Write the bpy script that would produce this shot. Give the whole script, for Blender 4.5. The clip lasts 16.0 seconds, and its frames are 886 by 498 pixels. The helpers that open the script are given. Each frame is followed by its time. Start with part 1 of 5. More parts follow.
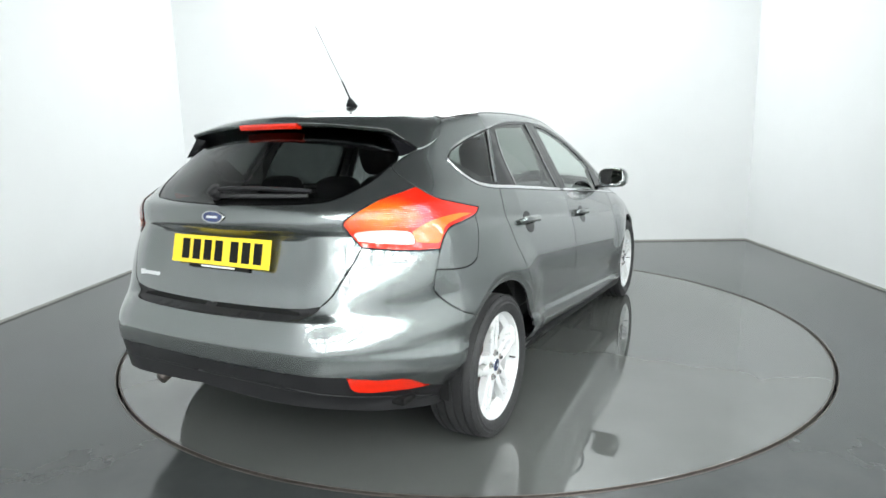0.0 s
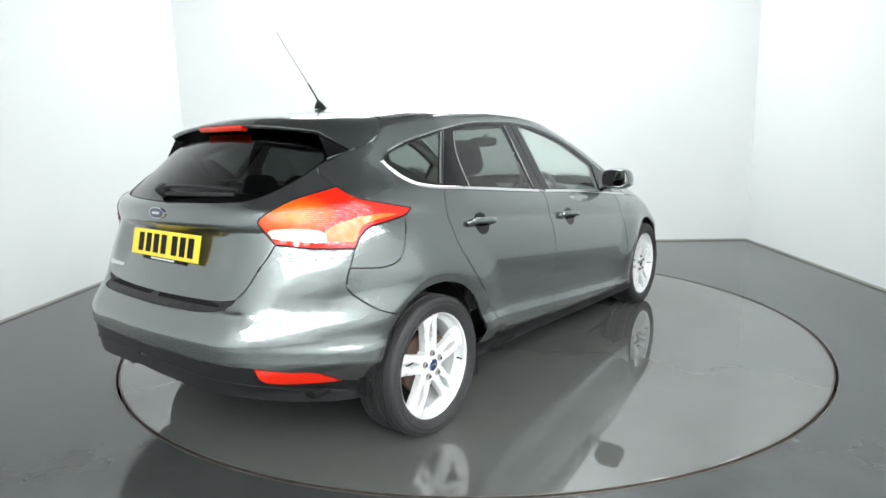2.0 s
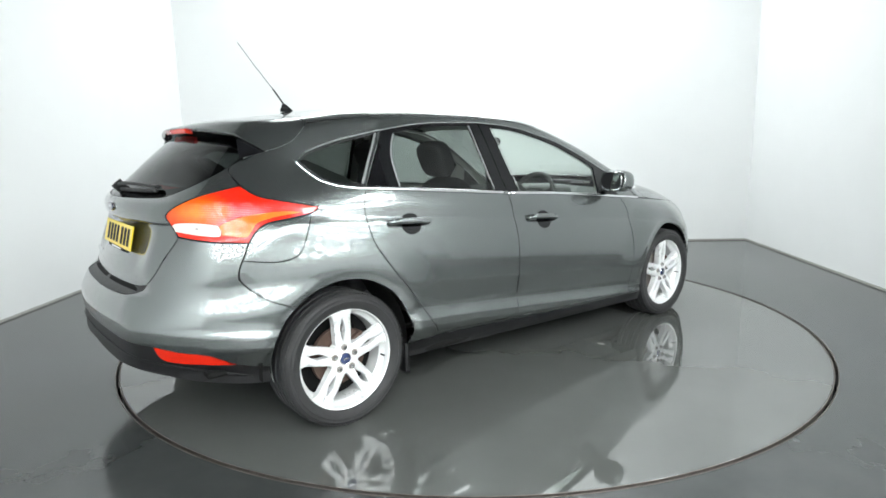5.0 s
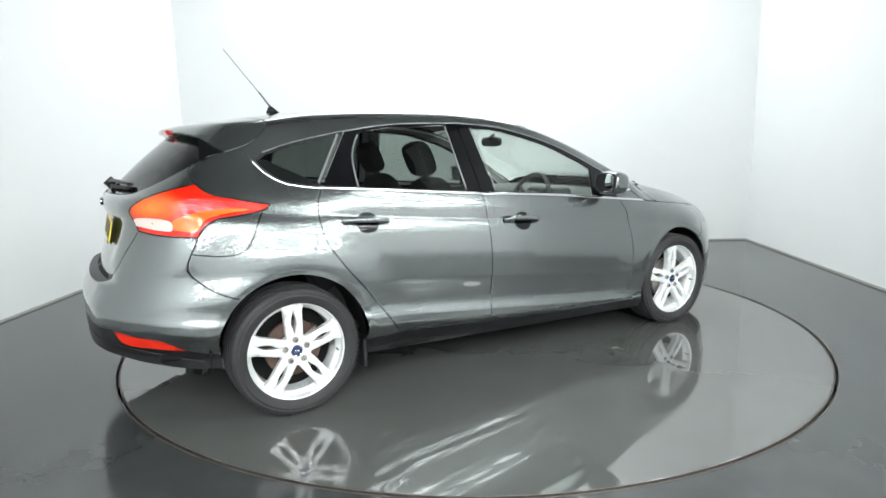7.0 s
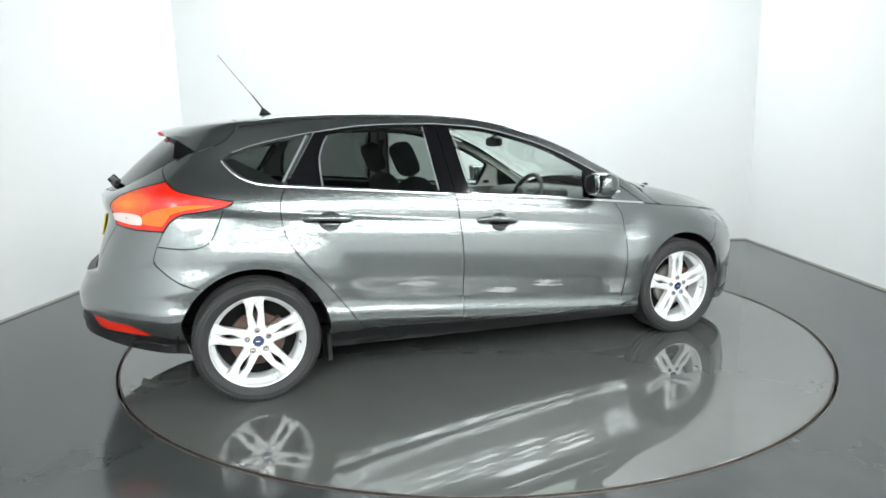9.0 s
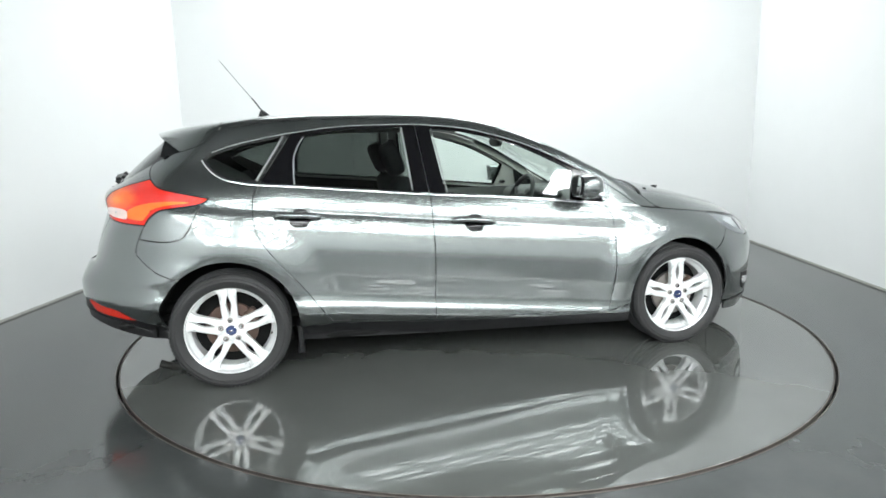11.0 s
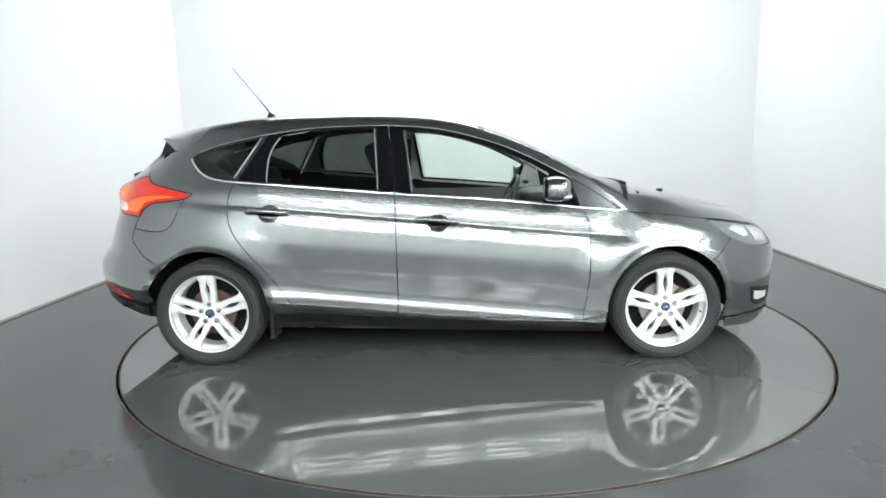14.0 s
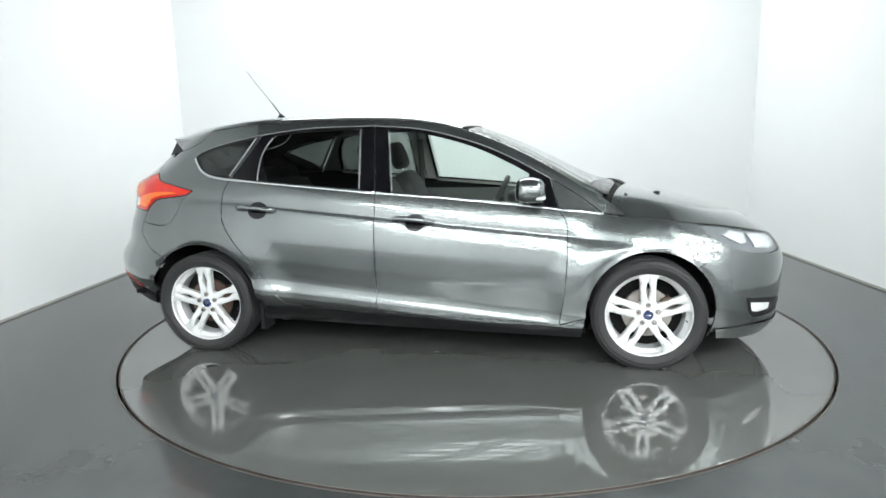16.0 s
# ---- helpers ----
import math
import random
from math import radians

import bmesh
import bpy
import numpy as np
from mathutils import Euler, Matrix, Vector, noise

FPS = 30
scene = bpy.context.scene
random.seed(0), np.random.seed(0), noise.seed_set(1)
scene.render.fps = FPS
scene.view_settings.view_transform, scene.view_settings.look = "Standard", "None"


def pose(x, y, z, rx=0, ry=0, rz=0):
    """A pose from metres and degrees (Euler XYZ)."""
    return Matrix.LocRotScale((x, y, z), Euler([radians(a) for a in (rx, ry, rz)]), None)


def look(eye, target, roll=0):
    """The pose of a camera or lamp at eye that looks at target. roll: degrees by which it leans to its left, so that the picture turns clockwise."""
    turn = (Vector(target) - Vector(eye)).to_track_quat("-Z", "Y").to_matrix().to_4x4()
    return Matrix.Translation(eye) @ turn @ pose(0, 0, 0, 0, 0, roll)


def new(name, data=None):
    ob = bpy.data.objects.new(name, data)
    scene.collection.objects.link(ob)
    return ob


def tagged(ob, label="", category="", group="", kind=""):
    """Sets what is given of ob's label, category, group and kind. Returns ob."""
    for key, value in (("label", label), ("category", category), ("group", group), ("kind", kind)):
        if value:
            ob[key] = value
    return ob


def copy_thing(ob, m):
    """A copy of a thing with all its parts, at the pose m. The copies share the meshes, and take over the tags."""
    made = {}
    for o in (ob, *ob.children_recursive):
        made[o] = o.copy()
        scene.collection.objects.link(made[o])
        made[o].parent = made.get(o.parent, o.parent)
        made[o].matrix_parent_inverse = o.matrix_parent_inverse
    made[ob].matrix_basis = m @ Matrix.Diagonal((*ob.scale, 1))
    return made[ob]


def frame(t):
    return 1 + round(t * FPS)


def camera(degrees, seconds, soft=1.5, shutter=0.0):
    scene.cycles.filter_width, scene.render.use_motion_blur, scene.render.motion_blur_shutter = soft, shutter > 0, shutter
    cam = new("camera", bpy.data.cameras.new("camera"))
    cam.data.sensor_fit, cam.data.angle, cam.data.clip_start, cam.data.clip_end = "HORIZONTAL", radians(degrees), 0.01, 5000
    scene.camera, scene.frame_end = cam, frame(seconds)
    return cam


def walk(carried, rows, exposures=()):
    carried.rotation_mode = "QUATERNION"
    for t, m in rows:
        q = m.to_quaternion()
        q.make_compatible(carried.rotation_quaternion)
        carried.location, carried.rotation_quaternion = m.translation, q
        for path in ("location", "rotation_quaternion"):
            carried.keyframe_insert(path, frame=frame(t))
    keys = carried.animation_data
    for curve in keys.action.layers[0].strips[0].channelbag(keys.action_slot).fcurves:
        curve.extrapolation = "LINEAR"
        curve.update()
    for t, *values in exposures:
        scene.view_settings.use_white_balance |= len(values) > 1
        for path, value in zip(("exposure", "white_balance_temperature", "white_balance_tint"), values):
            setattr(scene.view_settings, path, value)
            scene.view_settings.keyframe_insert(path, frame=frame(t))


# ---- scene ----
# ---- camera: stands still beside the turntable ----
EYE, AIM = (0.0, -4.2718, 1.2744), (-0.0395, -3.2881, 1.1000)
cam = camera(72.46, 16.0, soft=1.6)
walk(cam, [(0.0, look(EYE, AIM, -1.17)), (16.0, look(EYE, AIM, -1.17))])

# ---- light ----
world = bpy.data.worlds.new("world")
world.use_nodes = True
world.node_tree.nodes["Background"].inputs[0].default_value = (0.8, 0.9, 1.0, 1)
world.node_tree.nodes["Background"].inputs[1].default_value = 0.05
scene.world = world
scene.view_settings.exposure = 0.0


CEIL, HANG = 4.8, 4.2

# ---- materials ----
def material(name, colour=(0.5, 0.5, 0.5), rough=0.5, metal=0.0, coat=0.0, noise_amt=0.0, scale=20.0, bump=0.0, bump_scale=200.0, spec=0.5, coat_rough=0.02, emit=0.0):
    """A principled material with colour variation at two scales and fine relief."""
    mat = bpy.data.materials.new(name)
    mat.use_nodes = True
    tree = mat.node_tree
    b = tree.nodes["Principled BSDF"]
    b.inputs["Base Color"].default_value = (*colour, 1)
    b.inputs["Roughness"].default_value, b.inputs["Metallic"].default_value = rough, metal
    b.inputs["Coat Weight"].default_value, b.inputs["Coat Roughness"].default_value = coat, coat_rough
    b.inputs["Specular IOR Level"].default_value = spec
    if emit:
        b.inputs["Emission Color"].default_value = (*colour, 1)
        b.inputs["Emission Strength"].default_value = emit
    coords = tree.nodes.new("ShaderNodeTexCoord")
    if noise_amt:
        mixes = []
        for s, d in ((scale, 6), (scale * 0.12, 3)):
            n = tree.nodes.new("ShaderNodeTexNoise")
            n.inputs["Scale"].default_value, n.inputs["Detail"].default_value = s, d
            tree.links.new(coords.outputs["Object"], n.inputs["Vector"])
            mixes.append(n)
        add = tree.nodes.new("ShaderNodeMath")
        add.operation = "ADD"
        tree.links.new(mixes[0].outputs["Fac"], add.inputs[0])
        tree.links.new(mixes[1].outputs["Fac"], add.inputs[1])
        ramp = tree.nodes.new("ShaderNodeMapRange")
        ramp.inputs["From Min"].default_value, ramp.inputs["From Max"].default_value = 0.6, 1.4
        ramp.inputs["To Min"].default_value, ramp.inputs["To Max"].default_value = 1 - noise_amt, 1 + noise_amt
        tree.links.new(add.outputs[0], ramp.inputs["Value"])
        mul = tree.nodes.new("ShaderNodeVectorMath")
        mul.operation = "SCALE"
        mul.inputs[0].default_value = colour
        tree.links.new(ramp.outputs[0], mul.inputs["Scale"])
        tree.links.new(mul.outputs[0], b.inputs["Base Color"])
        r2 = tree.nodes.new("ShaderNodeMapRange")
        r2.inputs["From Min"].default_value, r2.inputs["From Max"].default_value = 0.6, 1.4
        r2.inputs["To Min"].default_value, r2.inputs["To Max"].default_value = rough * 0.8, min(1, rough * 1.25)
        tree.links.new(add.outputs[0], r2.inputs["Value"])
        tree.links.new(r2.outputs[0], b.inputs["Roughness"])
    if bump:
        n = tree.nodes.new("ShaderNodeTexNoise")
        n.inputs["Scale"].default_value, n.inputs["Detail"].default_value = bump_scale, 4
        tree.links.new(coords.outputs["Object"], n.inputs["Vector"])
        bp = tree.nodes.new("ShaderNodeBump")
        bp.inputs["Strength"].default_value, bp.inputs["Distance"].default_value = bump, 0.002
        tree.links.new(n.outputs["Fac"], bp.inputs["Height"])
        tree.links.new(bp.outputs[0], b.inputs["Normal"])
    return mat


def glass(name, tint, shadow_free=True):
    """Thin tinted pane: clear in the middle, mirror-like at a slant."""
    mat = bpy.data.materials.new(name)
    mat.use_nodes = True
    tree = mat.node_tree
    tree.nodes.remove(tree.nodes["Principled BSDF"])
    out = tree.nodes["Material Output"]
    clear, shine, mix, fres = (tree.nodes.new("ShaderNode" + n) for n in ("BsdfTransparent", "BsdfGlossy", "MixShader", "LayerWeight"))
    power, gain = tree.nodes.new("ShaderNodeMath"), tree.nodes.new("ShaderNodeMath")
    power.operation, gain.operation = "POWER", "MULTIPLY_ADD"
    power.inputs[1].default_value, gain.inputs[1].default_value, gain.inputs[2].default_value = 5.0, 0.92, 0.07
    clear.inputs[0].default_value = (*tint, 1)
    shine.inputs["Roughness"].default_value = 0.01
    fres.inputs["Blend"].default_value = 0.5
    tree.links.new(fres.outputs["Facing"], power.inputs[0])
    tree.links.new(power.outputs[0], gain.inputs[0])
    tree.links.new(gain.outputs[0], mix.inputs[0])
    tree.links.new(clear.outputs[0], mix.inputs[1])
    tree.links.new(shine.outputs[0], mix.inputs[2])
    tree.links.new(mix.outputs[0], out.inputs[0])
    return mat


def paint_material():
    """Grey metallic paint with a clear coat and fine flake."""
    mat = material("grey_metallic_paint", (0.182, 0.199, 0.197), 0.27, 0.9, coat=1.0, coat_rough=0.008)
    mat.node_tree.nodes["Principled BSDF"].inputs["Coat IOR"].default_value = 1.56
    return mat


PAINT = paint_material()
SOUTH = material("grey_wall_paint", (0.55, 0.56, 0.56), 0.75, noise_amt=0.2, scale=1.5, bump=0.15, bump_scale=40)
WALL = material("white_wall_paint", (0.80, 0.81, 0.81), 0.75, noise_amt=0.02, scale=3.0, bump=0.15, bump_scale=40)
CEILING = material("dark_ceiling_paint", (0.10, 0.10, 0.105), 0.8, noise_amt=0.1, scale=3.0)
FLOOR = material("grey_epoxy_floor", (0.046, 0.050, 0.050), 0.13, noise_amt=0.18, scale=5.0, bump=0.02, bump_scale=9)
TABLE = material("grey_turntable_paint", (0.098, 0.103, 0.098), 0.018, noise_amt=0.08, scale=3.0, bump=0.0035, bump_scale=6)
TABLE.node_tree.nodes["Principled BSDF"].inputs["IOR"].default_value = 1.95
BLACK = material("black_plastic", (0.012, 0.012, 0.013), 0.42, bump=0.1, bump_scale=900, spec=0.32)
GLOSS_BLACK = material("gloss_black", (0.006, 0.006, 0.007), 0.08, spec=0.35)
RUBBER = material("tyre_rubber", (0.022, 0.022, 0.023), 0.62, noise_amt=0.2, scale=60, bump=0.3, bump_scale=300)
DARK = material("dark_underside", (0.008, 0.008, 0.008), 0.9, spec=0.2)
STEEL = material("ring_steel", (0.16, 0.14, 0.125), 0.4, 0.7, noise_amt=0.3, scale=30)


# ---- mesh helpers ----
def mesh_object(name, verts, faces, mat, parent=None, label="", smooth=True, normals=None):
    me = bpy.data.meshes.new(name)
    me.from_pydata([tuple(v) for v in verts], [], [tuple(f) for f in faces])
    me.materials.append(mat)
    if smooth:
        me.polygons.foreach_set("use_smooth", [True] * len(me.polygons))
    me.update()
    if normals is not None:
        me.normals_split_custom_set_from_vertices([tuple(n) for n in normals])
    ob = new(name, me)
    if parent is not None:
        ob.parent = parent
    if label:
        ob["label"] = label
    return ob


def part(name, bm, mat, parent=None, label="", smooth=False, m=None):
    me = bpy.data.meshes.new(name)
    bmesh.ops.recalc_face_normals(bm, faces=bm.faces[:])
    bm.to_mesh(me)
    bm.free()
    me.materials.append(mat)
    if smooth:
        me.polygons.foreach_set("use_smooth", [True] * len(me.polygons))
    ob = new(name, me)
    if parent is not None:
        ob.parent = parent
    if m is not None:
        ob.matrix_basis = m
    if label:
        ob["label"] = label
    return ob


def box_bm(x0, x1, y0, y1, z0, z1, bevel=0.0, seg=2):
    bm = bmesh.new()
    bmesh.ops.create_cube(bm, size=1)
    for v in bm.verts:
        v.co = ((x0 + x1) / 2 + v.co.x * (x1 - x0), (y0 + y1) / 2 + v.co.y * (y1 - y0), (z0 + z1) / 2 + v.co.z * (z1 - z0))
    if bevel:
        bmesh.ops.bevel(bm, geom=bm.edges[:], offset=bevel, segments=seg, affect="EDGES", profile=0.5)
    return bm


# ---- the studio ----
XL, XR, YB, YF = -3.52, 3.47, 3.29, -15.0
XH, YH = 8.6, -1.8   # the hall widens behind the bay
RING = 2.27


def structure(ob, label, category):
    return tagged(ob, label, category, kind="structure")


def floor_with_hole():
    """Floor slab with a round pit for the turntable."""
    n = 192
    inner = [((RING + 0.012) * math.cos(2 * math.pi * i / n), (RING + 0.012) * math.sin(2 * math.pi * i / n)) for i in range(n)]
    outer = []
    for x, y in inner:
        s = min((XH + 0.2) / abs(x) if x > 0 else 9e9, (-XL + 0.2) / abs(x) if x < 0 else 9e9, (YB + 0.2) / abs(y) if y > 0 else 9e9, (-YF + 0.2) / abs(y) if y < 0 else 9e9)
        outer.append((x * s, y * s))
    verts = [(x, y, 0) for x, y in inner] + [(x, y, 0) for x, y in outer] + [(x, y, -0.12) for x, y in inner]
    faces = []
    for i in range(n):
        j = (i + 1) % n
        faces.append((i, n + i, n + j, j))
        faces.append((2 * n + i, i, j, 2 * n + j))
    faces.append(tuple(range(2 * n, 3 * n)))
    # the corners of the room outside the fan of quads
    base = len(verts)
    for cx, cy in ((XH + 0.2, YB + 0.2), (XL - 0.2, YB + 0.2), (XL - 0.2, YF - 0.2), (XH + 0.2, YF - 0.2)):
        verts.append((cx, cy, 0))
        ks = sorted(range(n), key=lambda k: math.atan2(outer[k][1], outer[k][0]))
        pos = sum(1 for k in ks if math.atan2(outer[k][1], outer[k][0]) < math.atan2(cy, cx))
        faces.append((n + ks[pos - 1], len(verts) - 1, n + ks[pos % n]))
    return mesh_object("floor", verts, faces, FLOOR, smooth=False)


structure(floor_with_hole(), "dark grey painted glossy studio floor", "floor")
for nm, args in (("wall_north", (XL - 0.15, XR + 0.15, YB, YB + 0.15, 0, CEIL)), 
                 ("wall_west", (XL - 0.15, XL, YF, YB, 0, CEIL)), ("wall_south", (XL - 0.15, XH + 0.15, YF - 0.15, YF, 0, CEIL)),
                 ("wall_hall_north", (XR + 0.03, XH, YH, YH + 0.15, 0, CEIL)), ("wall_hall_east", (XH, XH + 0.15, YF, YH + 0.15, 0, CEIL))):
    structure(part(nm, box_bm(*args), SOUTH if nm in ("wall_south", "wall_hall_east") else WALL), "light grey painted studio wall" if nm in ("wall_south", "wall_hall_east") else "smooth white painted studio wall", "wall")
east = structure(part("wall_east", box_bm(0, 0.15, YH - YB, 0.0, 0, CEIL), WALL), "smooth white painted studio wall", "wall")
east.matrix_basis = pose(XR, YB, 0, 0, 0, -1.2)
structure(part("ceiling", box_bm(XL - 0.15, XH + 0.15, YF - 0.15, YB + 0.15, CEIL, CEIL + 0.1), CEILING), "dark grey painted hall ceiling", "ceiling")


def disc(name, r, z0, z1, mat, bev=0.003, parent=None, label="", n=192):
    prof = [(0, z1), (r - bev, z1), (r, z1 - bev), (r, z0)]
    verts, faces = [(0, 0, z1)], []
    for i in range(n):
        a = 2 * math.pi * i / n
        for rr, zz in prof[1:]:
            verts.append((rr * math.cos(a), rr * math.sin(a), zz))
    for i in range(n):
        j = (i + 1) % n
        a, b = 1 + 3 * i, 1 + 3 * j
        faces += [(0, a, b), (a, a + 1, b + 1, b), (a + 1, a + 2, b + 2, b + 1)]
    return mesh_object(name, verts, faces, mat, parent, label, smooth=False)


def ring_bm(r0, r1, z0, z1, n=192):
    bm = bmesh.new()
    rows = []
    for i in range(n):
        a = 2 * math.pi * i / n
        rows.append([bm.verts.new((r * math.cos(a), r * math.sin(a), z)) for r, z in ((r0, z0), (r0, z1), (r1, z1), (r1, z0))])
    for i in range(n):
        p, q = rows[i], rows[(i + 1) % n]
        for k in range(4):
            bm.faces.new((p[k], p[(k + 1) % 4], q[(k + 1) % 4], q[k]))
    return bm


turntable = tagged(new("turntable"), "round grey painted car turntable flush with the floor", "turntable")
disc("platform", RING - 0.012, -0.02, 0.0, TABLE, parent=turntable)
part("rim", ring_bm(RING - 0.012, RING - 0.007, -0.02, 0.0015), STEEL, turntable, "worn bare steel rim")
structure(part("pit_edge", ring_bm(RING + 0.008, RING + 0.013, -0.1, 0.002), STEEL), "thin steel edging round the turntable pit", "edging")


# ---- ceiling lights: an unseen fitting added to brighten the far wall, rows of small panels over the rest of the hall ----
LIGHT_FRAME = material("white_light_frame", (0.8, 0.8, 0.8), 0.4)
wide, deep = 4.6, 1.9
fitting = part("unseen_wall_light", box_bm(-wide / 2 - 0.04, wide / 2 + 0.04, -deep / 2 - 0.04, deep / 2 + 0.04, -0.06, 0.0, 0.008), LIGHT_FRAME, m=pose(0, 2.1, HANG))
for hx in (-2.0, 2.0):
    for hy in (-0.8, 0.8):
        part("hanger", box_bm(hx - 0.008, hx + 0.008, hy - 0.008, hy + 0.008, -0.01, CEIL - HANG), LIGHT_FRAME, fitting)
tagged(fitting, "broad unseen light fitting added to brighten the far wall", "ceiling light")
lamp = bpy.data.lights.new("far_wall_fill", "AREA")
lamp.shape, lamp.size, lamp.size_y, lamp.energy, lamp.color = "RECTANGLE", wide, deep, 200, (0.94, 1.0, 1.0)
new("far_wall_fill", lamp).matrix_world = pose(0, 2.1, HANG - 0.07)


def glow_material(name, colour, strength):
    mat = bpy.data.materials.new(name)
    mat.use_nodes = True
    tree = mat.node_tree
    tree.nodes.remove(tree.nodes["Principled BSDF"])
    glow = tree.nodes.new("ShaderNodeEmission")
    glow.inputs[0].default_value, glow.inputs[1].default_value = (*colour, 1), strength
    tree.links.new(glow.outputs[0], tree.nodes["Material Output"].inputs[0])
    return mat


PANEL_GLOW = glow_material("lit_panel_diffuser", (0.95, 1.0, 1.0), 42.0)


def panel_light():
    ob = part("panel_light", box_bm(-0.38, 0.38, -0.24, 0.24, 0.0, 0.05, 0.006), LIGHT_FRAME)
    for hx in (-0.25, 0.25):
        part("hanger", box_bm(hx - 0.004, hx + 0.004, -0.004, 0.004, 0.04, CEIL - HANG + 0.05), LIGHT_FRAME, ob)
    part("diffuser", box_bm(-0.35, 0.35, -0.21, 0.21, -0.006, 0.001), PANEL_GLOW, ob)
    return tagged(ob, "small lit white panel light hung from the ceiling", "panel light", "rows of panel lights")


first_light = panel_light()
spots = [(-2.75 + 1.25 * i, -6.4 - 1.25 * j) for j in range(7) for i in range(9)] + [(3.5 + 1.25 * i, -2.65 - 1.25 * j) for j in range(3) for i in range(4)]
first_light.matrix_basis = pose(*spots[0], HANG - 0.05)
for px, py in spots[1:]:
    copy_thing(first_light, pose(px, py, HANG - 0.05))

# thin strips coloured as the dirt and shadow line where wall meets floor
BASE = material("wall_foot_dirt_and_shadow", (0.34, 0.33, 0.31), 0.6, noise_amt=0.25, scale=12)
for nm, args, m in (("foot_line_north", (XL, XR, YB - 0.006, YB - 0.001, 0.0, 0.018), None), ("foot_line_west", (XL + 0.001, XL + 0.006, YF, YB - 0.007, 0.0, 0.018), None),
                    ("foot_line_east", (-0.006, -0.001, YH - YB, -0.007, 0.0, 0.018), pose(XR, YB, 0, 0, 0, -1.2))):
    structure(part(nm, box_bm(*args), BASE, m=m), "thin grey strip painted as the dirt and shadow line along the foot of the wall", "baseboard")
structure(part("wall_trim", box_bm(XL + 0.001, XL + 0.004, -0.035, -0.020, 0.018, CEIL - 0.01, 0.001), WALL), "slim white joint cover on the wall", "trim")
# ---- the car's form: half-widths, rear, front and top as smooth functions (x forward, y left, z up) ----
def smooth_curve(xs, ys):
    """A monotone cubic through the given knots."""
    xs, ys = np.array(xs, float), np.array(ys, float)
    h, d = np.diff(xs), np.diff(ys) / np.diff(xs)
    m = np.concatenate([[d[0]], np.where(d[1:] * d[:-1] > 0, 2 * d[1:] * d[:-1] / (d[1:] + d[:-1] + 1e-12), 0), [d[-1]]])

    def f(x):
        x = np.clip(np.asarray(x, float), xs[0], xs[-1])
        i = np.clip(np.searchsorted(xs, x) - 1, 0, len(h) - 1)
        t = (x - xs[i]) / h[i]
        return (ys[i] * (1 + 2 * t) * (1 - t) ** 2 + m[i] * h[i] * t * (1 - t) ** 2 + ys[i + 1] * t * t * (3 - 2 * t) + m[i + 1] * h[i] * t * t * (t - 1))
    return f


def step(a, b, x):
    t = np.clip((np.asarray(x, float) - a) / (b - a), 0, 1)
    return t * t * (3 - 2 * t)


def smax(a, b, k):
    h = np.maximum(k - np.abs(a - b), 0)
    return np.maximum(a, b) + h * h / (4 * k)


WHEEL_X, WHEEL_Z, ARCH = 1.324, 0.312, 0.365
side_profile = smooth_curve([-0.82, -0.75, -0.715, -0.69, -0.66, -0.62, -0.59, -0.54, -0.46, -0.36, -0.25, -0.19, -0.16, -0.15, -0.10, -0.05, 0.0, 0.1, 0.2, 0.3, 0.4, 0.5],
                            [0.790, 0.845, 0.872, 0.882, 0.882, 0.871, 0.868, 0.873, 0.885, 0.889, 0.878, 0.863, 0.850, 0.847, 0.837, 0.820, 0.796, 0.745, 0.695, 0.643, 0.585, 0.52])
rear_profile = smooth_curve([0.15, 0.22, 0.28, 0.35, 0.45, 0.565, 0.585, 0.68, 0.75, 0.82, 0.90, 0.955, 0.975, 1.01, 1.045, 1.07, 1.10, 1.20, 1.33, 1.45],
                            [-1.96, -2.05, -2.10, -2.125, -2.122, -2.126, -2.121, -2.080, -2.07, -2.055, -2.038, -2.03, -2.035, -2.04, -2.03, -1.995, -1.96, -1.855, -1.70, -1.55])
rear_bow = smooth_curve([0.3, 0.7, 1.0, 1.2, 1.4], [0.14, 0.16, 0.28, 0.48, 0.5])
front_profile = smooth_curve([0.10, 0.16, 0.22, 0.32, 0.45, 0.58, 0.66, 0.72, 0.85], [2.05, 2.14, 2.18, 2.19, 2.20, 2.205, 2.19, 2.16, 2.02])
top_profile = smooth_curve([-2.2, -1.9, -1.7, -1.48, -1.26, -1.086, -0.83, -0.56, -0.33, -0.07, 0.118, 0.30, 0.467, 0.632, 0.80, 0.965, 1.10, 1.16, 1.29, 1.508, 1.726, 1.945, 2.09, 2.167, 2.3],
                           [1.30, 1.34, 1.378, 1.405, 1.436, 1.458, 1.470, 1.473, 1.470, 1.455, 1.427, 1.378, 1.318, 1.250, 1.168, 1.082, 1.01, 0.990, 0.966, 0.915, 0.856, 0.791, 0.722, 0.677, 0.55])


def belt(x):
    return 0.985 - 0.098 * np.asarray(x, float)


